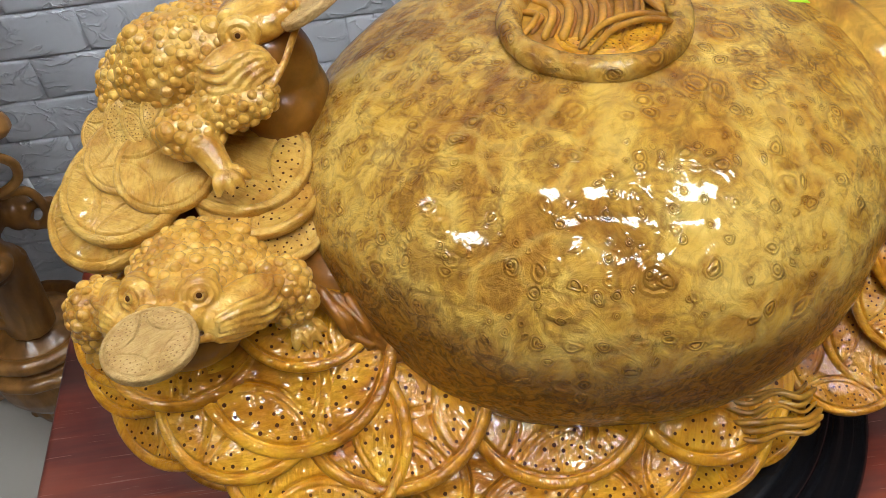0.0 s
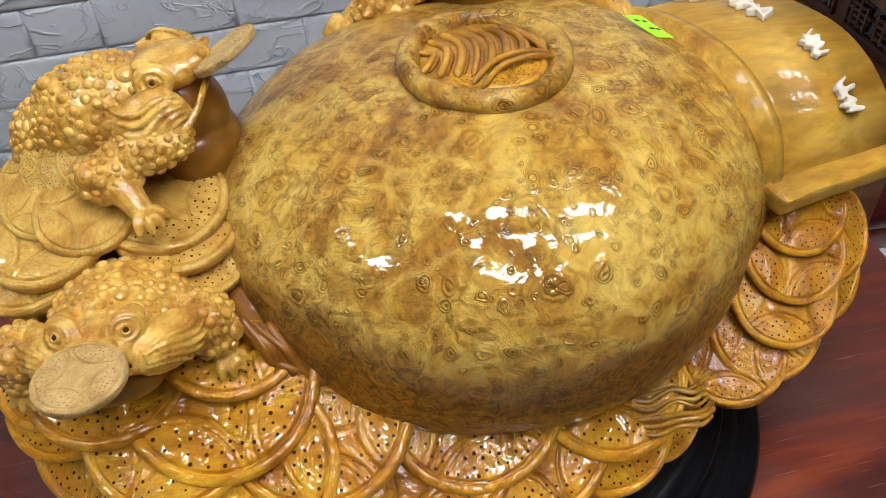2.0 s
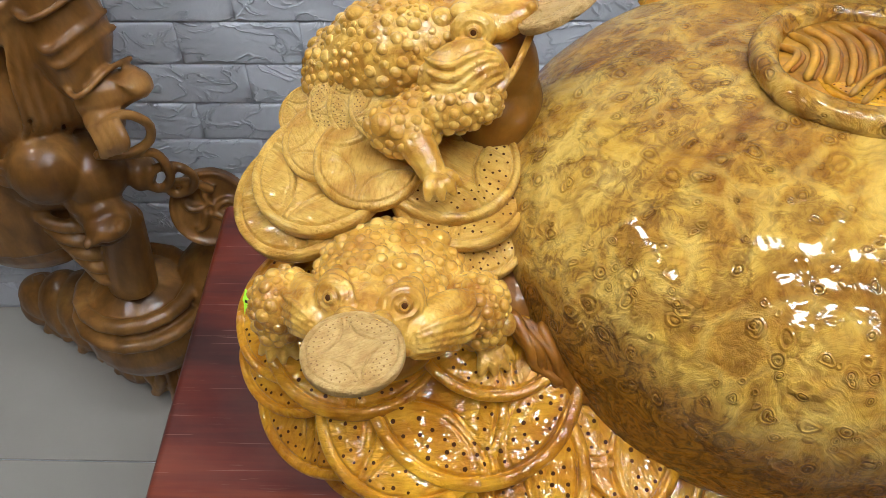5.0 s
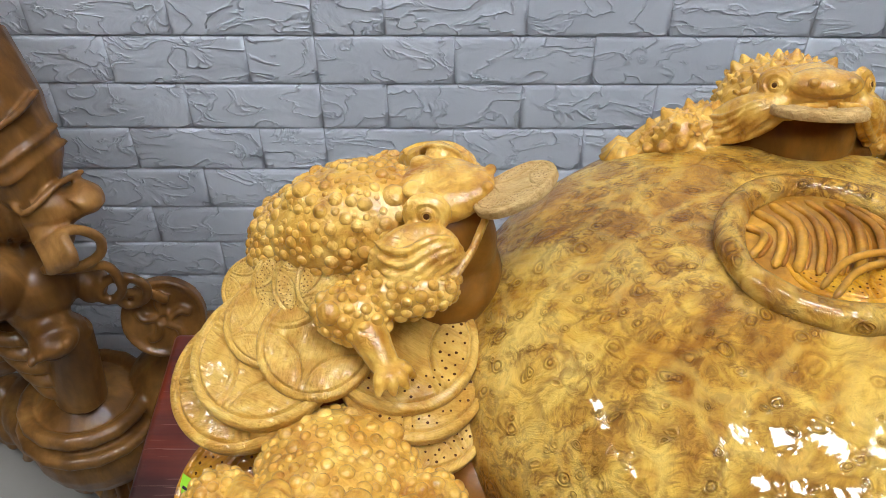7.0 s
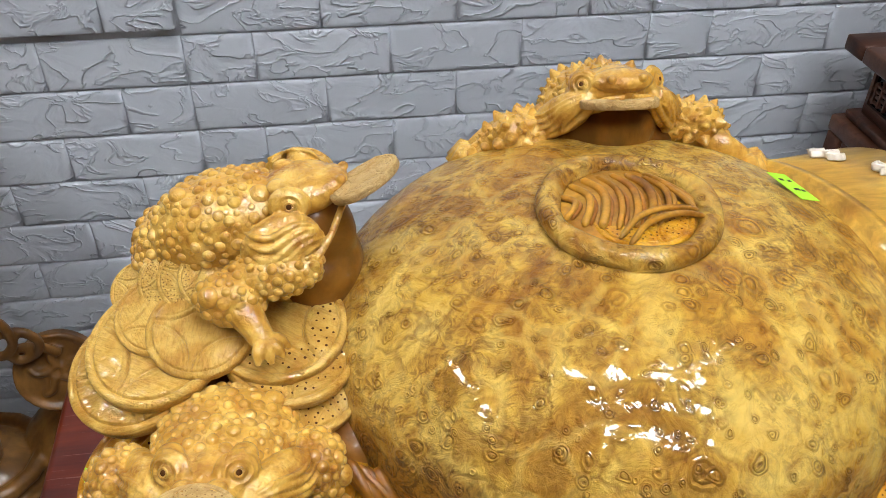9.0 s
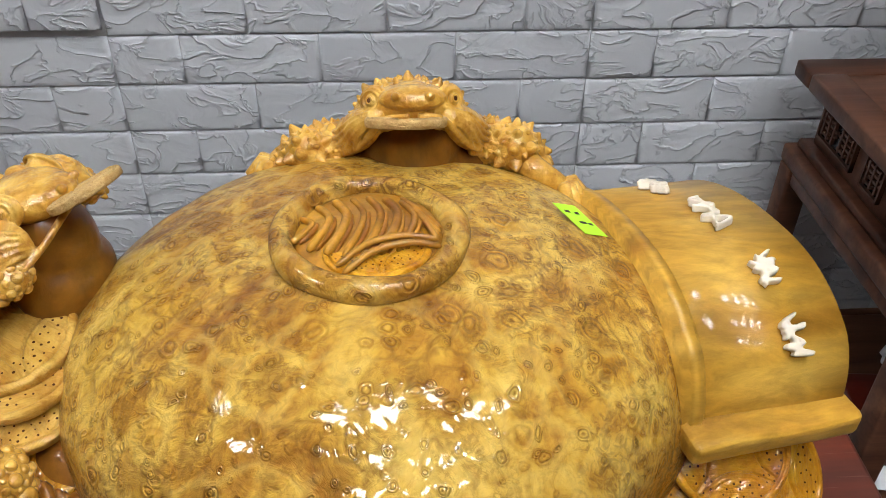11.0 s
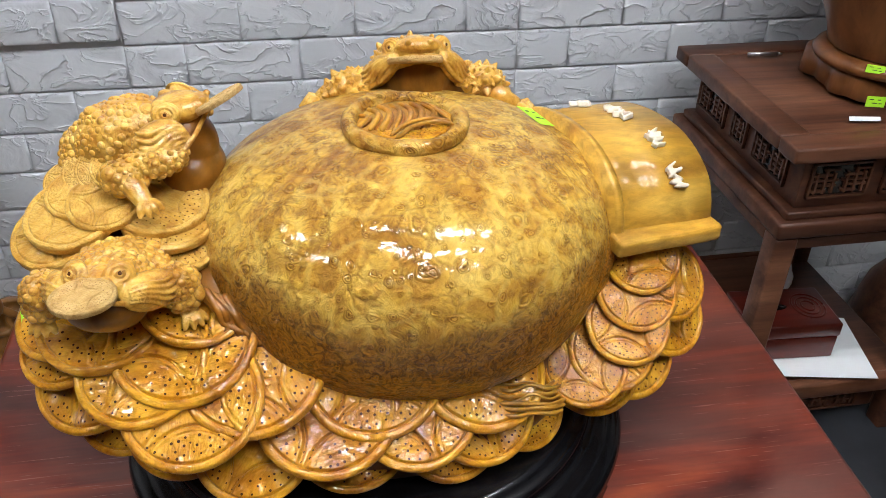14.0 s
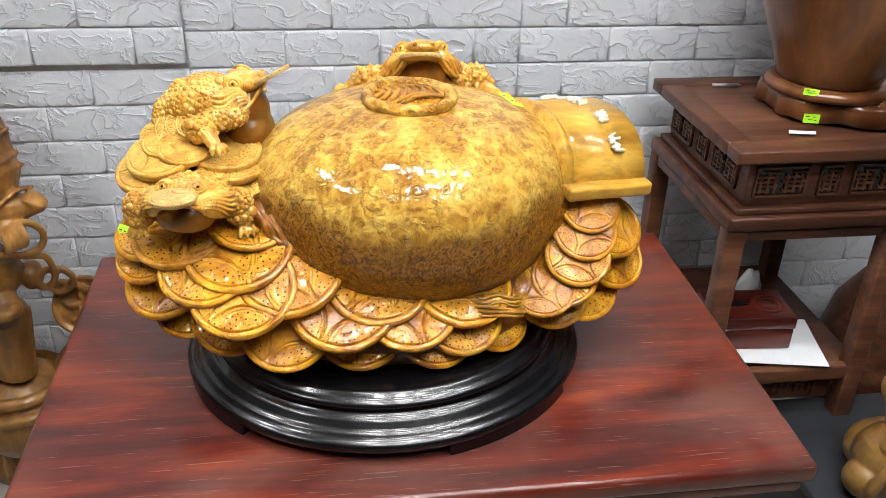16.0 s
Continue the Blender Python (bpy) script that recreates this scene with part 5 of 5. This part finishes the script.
# slab and vase
def slab():
    bm = bmesh.new()
    rows = []
    for z, k in ((0.9215, 0.95), (0.925, 1.0), (0.955, 0.985), (0.962, 0.95), (0.964, 0.6)):
        row = []
        for i in range(96):
            a = 2 * math.pi * i / 96
            r = 0.133 * (1 + 0.08 * math.cos(5 * a + 0.6) + 0.05 * math.sin(3 * a) + 0.02 * math.sin(17 * a)) * k
            row.append(bm.verts.new((0.575 + 1.05 * r * math.cos(a), -0.268 + 0.93 * r * math.sin(a), z + 0.002 * math.sin(9 * a))))
        rows.append(row)
    for p, q in zip(rows, rows[1:]):
        for i in range(96):
            bm.faces.new((p[i], p[(i + 1) % 96], q[(i + 1) % 96], q[i]))
    bm.faces.new(rows[0][::-1])
    bm.faces.new(rows[-1])
    return bm


burl_slab = tagged(part("burl_slab", slab(), VASE), "lobed slice of dark reddish wood with a dotted rim", "wooden slab")
pts = []
for i in range(150):
    a = 2 * math.pi * i / 150 + 0.02 * (i % 3)
    r = 0.133 * (1 + 0.08 * math.cos(5 * a + 0.6) + 0.05 * math.sin(3 * a)) * (0.9 - 0.05 * (i % 3))
    pts.append(((0.575 + 1.05 * r * math.cos(a), -0.268 + 0.93 * r * math.sin(a), 0.9635), 0.0016, (0, 0, 1)))
dots = studs(pts)
dots.materials.clear()
dots.materials.append(BLOND)
tagged(part("dotted_rim", dots, None, burl_slab, "pale carved dots"), kind="stuff")
VX, VY = 0.545, -0.275
vase = thing("vase", (VX, VY, 0.964), "tall polished reddish-brown wooden vase", "vase")
part("foot_ring", lathe([(0.085, 0.0), (0.112, 0.0), (0.116, 0.008), (0.112, 0.016), (0.098, 0.02), (0.085, 0.02)], 72, at=(VX, VY, 0.9642)), VASE, vase)
part("body", lathe([(0.09, 0.02), (0.096, 0.024), (0.104, 0.05), (0.125, 0.1), (0.148, 0.16), (0.168, 0.24), (0.178, 0.32), (0.172, 0.42), (0.14, 0.5), (0.1, 0.55), (0.085, 0.6), (0.1, 0.65), (0.094, 0.65), (0.078, 0.6)], 72, at=(VX, VY, 0.9642)), VASE, vase)
slab_sticker = price_sticker((0.459, -0.389, 0.943), (0.0135, -0.004, 0), (0, 0, 0.0085), "the wooden slab")
foot_sticker = price_sticker((0.467, -0.357, 0.982), (0.0115, -0.007, 0), (0.001, 0.001, 0.006), "the vase foot")
tag = tagged(part("paper_tag", quad((0.44, -0.402, 0.9215), (0.024, -0.004, 0), (0.004, 0.007, 0)), PAPER, smooth=False), "small torn white paper tag on the stand", "paper tag")
pen = thing("pen", (0.41, -0.146, 0.921), "slim silver pen lying on the stand", "pen")
STEEL = plain("brushed_steel", (0.5, 0.5, 0.52), 0.3, 1.0)
part("barrel", tube(bmesh.new(), [(0.385, -0.144, 0.9245), (0.44, -0.147, 0.9245)], 0.0038, 12), STEEL, pen)
part("tip", tube(bmesh.new(), [(0.44, -0.147, 0.9245), (0.449, -0.1475, 0.924)], [0.0034, 0.001], 12), STEEL, pen)

on_stand = [stand, burl_slab, vase, pen, slab_sticker, foot_sticker, tag]
for ob in on_stand:
    ob.matrix_basis = Matrix.Translation((0, 0 if ob in (stand, pen) else -0.015, -0.006)) @ ob.matrix_basis

# on the shelf
tagged(part("paper_sheet", quad((0.488, -0.388, 0.4345), (0.105, -0.02, 0), (0.018, 0.085, 0)), PAPER, smooth=False), "white paper sheet on the lower shelf", "paper")
tissue = thing("tissue_box", (0.45, -0.36, 0.436), "carved dark red wooden tissue box on the shelf", "tissue box")
tm = Matrix.Translation((0.441, -0.365, 0.436)) @ Euler((0, 0, radians(-4))).to_matrix().to_4x4()
part("box_body", boxed((-0.085, -0.055, 0.0), (0.085, 0.055, 0.048), 0.003), REDWOOD, tissue, "", tm)
part("lid", boxed((-0.087, -0.057, 0.049), (0.087, 0.057, 0.078), 0.004), REDWOOD, tissue, "carved lid with an oval slot", tm)
# lid is uncut: a black oval disc paints the shade inside the opening
part("slot", lathe([(0.6, 0.0), (1.0, 0.0), (1.0, 0.0012), (0.6, 0.0012)], 40, 0.034, 0.010, (-0.03, 0, 0.0782)), BLACK, tissue, "", tm)
for k in range(3):
    part("carved_scroll", tube(bmesh.new(), [(0.045 + 0.03 * math.cos(u) * (1 - k * .3), 0.035 * math.sin(u) * (1 - k * .3), 0.0785) for u in [j * math.pi / 12 for j in range(25)]], 0.002, 6), REDWOOD, tissue, "", tm)
bm = bmesh.new()
ball(bm, (0.535, -0.2, 0.45), (0.03, 0.02, 0.04), seg=24)
for v in bm.verts:
    v.co += Vector((1, 0.6, 1)) * 0.012 * noise.noise(v.co * 60)
tagged(part("crumpled_tissue", bm, PAPER), "crumpled white tissue behind the wooden box", "tissue")

# jar by the wall, black plinth and a small carving on it
jar = thing("wooden_jar", (0.95, -0.16, 0), "large round dark brown wooden jar on the floor", "jar")
part("body", lathe([(0.08, 0.0), (0.11, 0.02), (0.145, 0.12), (0.15, 0.24), (0.13, 0.34), (0.085, 0.42), (0.06, 0.45)], 56, at=(0.95, -0.16, 0.0)), BROWN, jar)
part("rim", lathe([(0.05, 0.445), (0.066, 0.445), (0.07, 0.455), (0.066, 0.465), (0.05, 0.465)], 56, at=(0.95, -0.16, 0.0)), BROWN, jar)
plinth = thing("black_plinth", (0.9, -0.72, 0), "low matt black display plinth", "plinth")
part("plinth_body", boxed((0.47, -1.1, 0.0), (1.4, -0.43, 0.275), 0.004), SLATE, plinth)
part("plinth_top", boxed((0.46, -1.11, 0.276), (1.41, -0.42, 0.296), 0.004), SLATE, plinth)
bm = bmesh.new()
for c, r in (((0.60, -0.69, 0.35), (0.05, 0.045, 0.05)), ((0.62, -0.66, 0.335), (0.06, 0.05, 0.04)), ((0.57, -0.70, 0.325), (0.035, 0.03, 0.03)), ((0.585, -0.71, 0.385), (0.02, 0.018, 0.012)), ((0.65, -0.69, 0.38), (0.05, 0.04, 0.05))):
    ball(bm, c, r, seg=20)
tube(bm, spline([(0.60, -0.68, 0.39), (0.592, -0.675, 0.43), (0.583, -0.67, 0.455), (0.597, -0.67, 0.478), (0.63, -0.67, 0.485), (0.66, -0.67, 0.47)], 6), [0.012] * 20 + [0.011] * 11, 10)
tube(bm, spline([(0.565, -0.725, 0.30), (0.555, -0.73, 0.335), (0.57, -0.735, 0.37), (0.6, -0.735, 0.38)], 6), 0.009, 8)
for v in bm.verts:
    v.co = Vector((0.60, -0.69, 0.296)) + 1.4 * (v.co - Vector((0.60, -0.69, 0.296)))
gourd = tagged(part("gourd_carving", bm, GOURD), "small glossy yellow-brown gourd carving with a curled stem", "wood carving")
melt(gourd, 0.003, 3)

# ---- floor tiles ----
tile = mesh_of("tile", boxed((0.0015, 0.0015, 0.0), (0.5985, 0.5985, 0.004), 0.001, 1), TILE, False)
for i in range(9):
    for j in range(8):
        part("tile", tile, None, floor, "", Matrix.Translation((-3.1 + 0.6 * i + 0.231, -4.563 + 0.6 * j - 0.005, 0.0)))
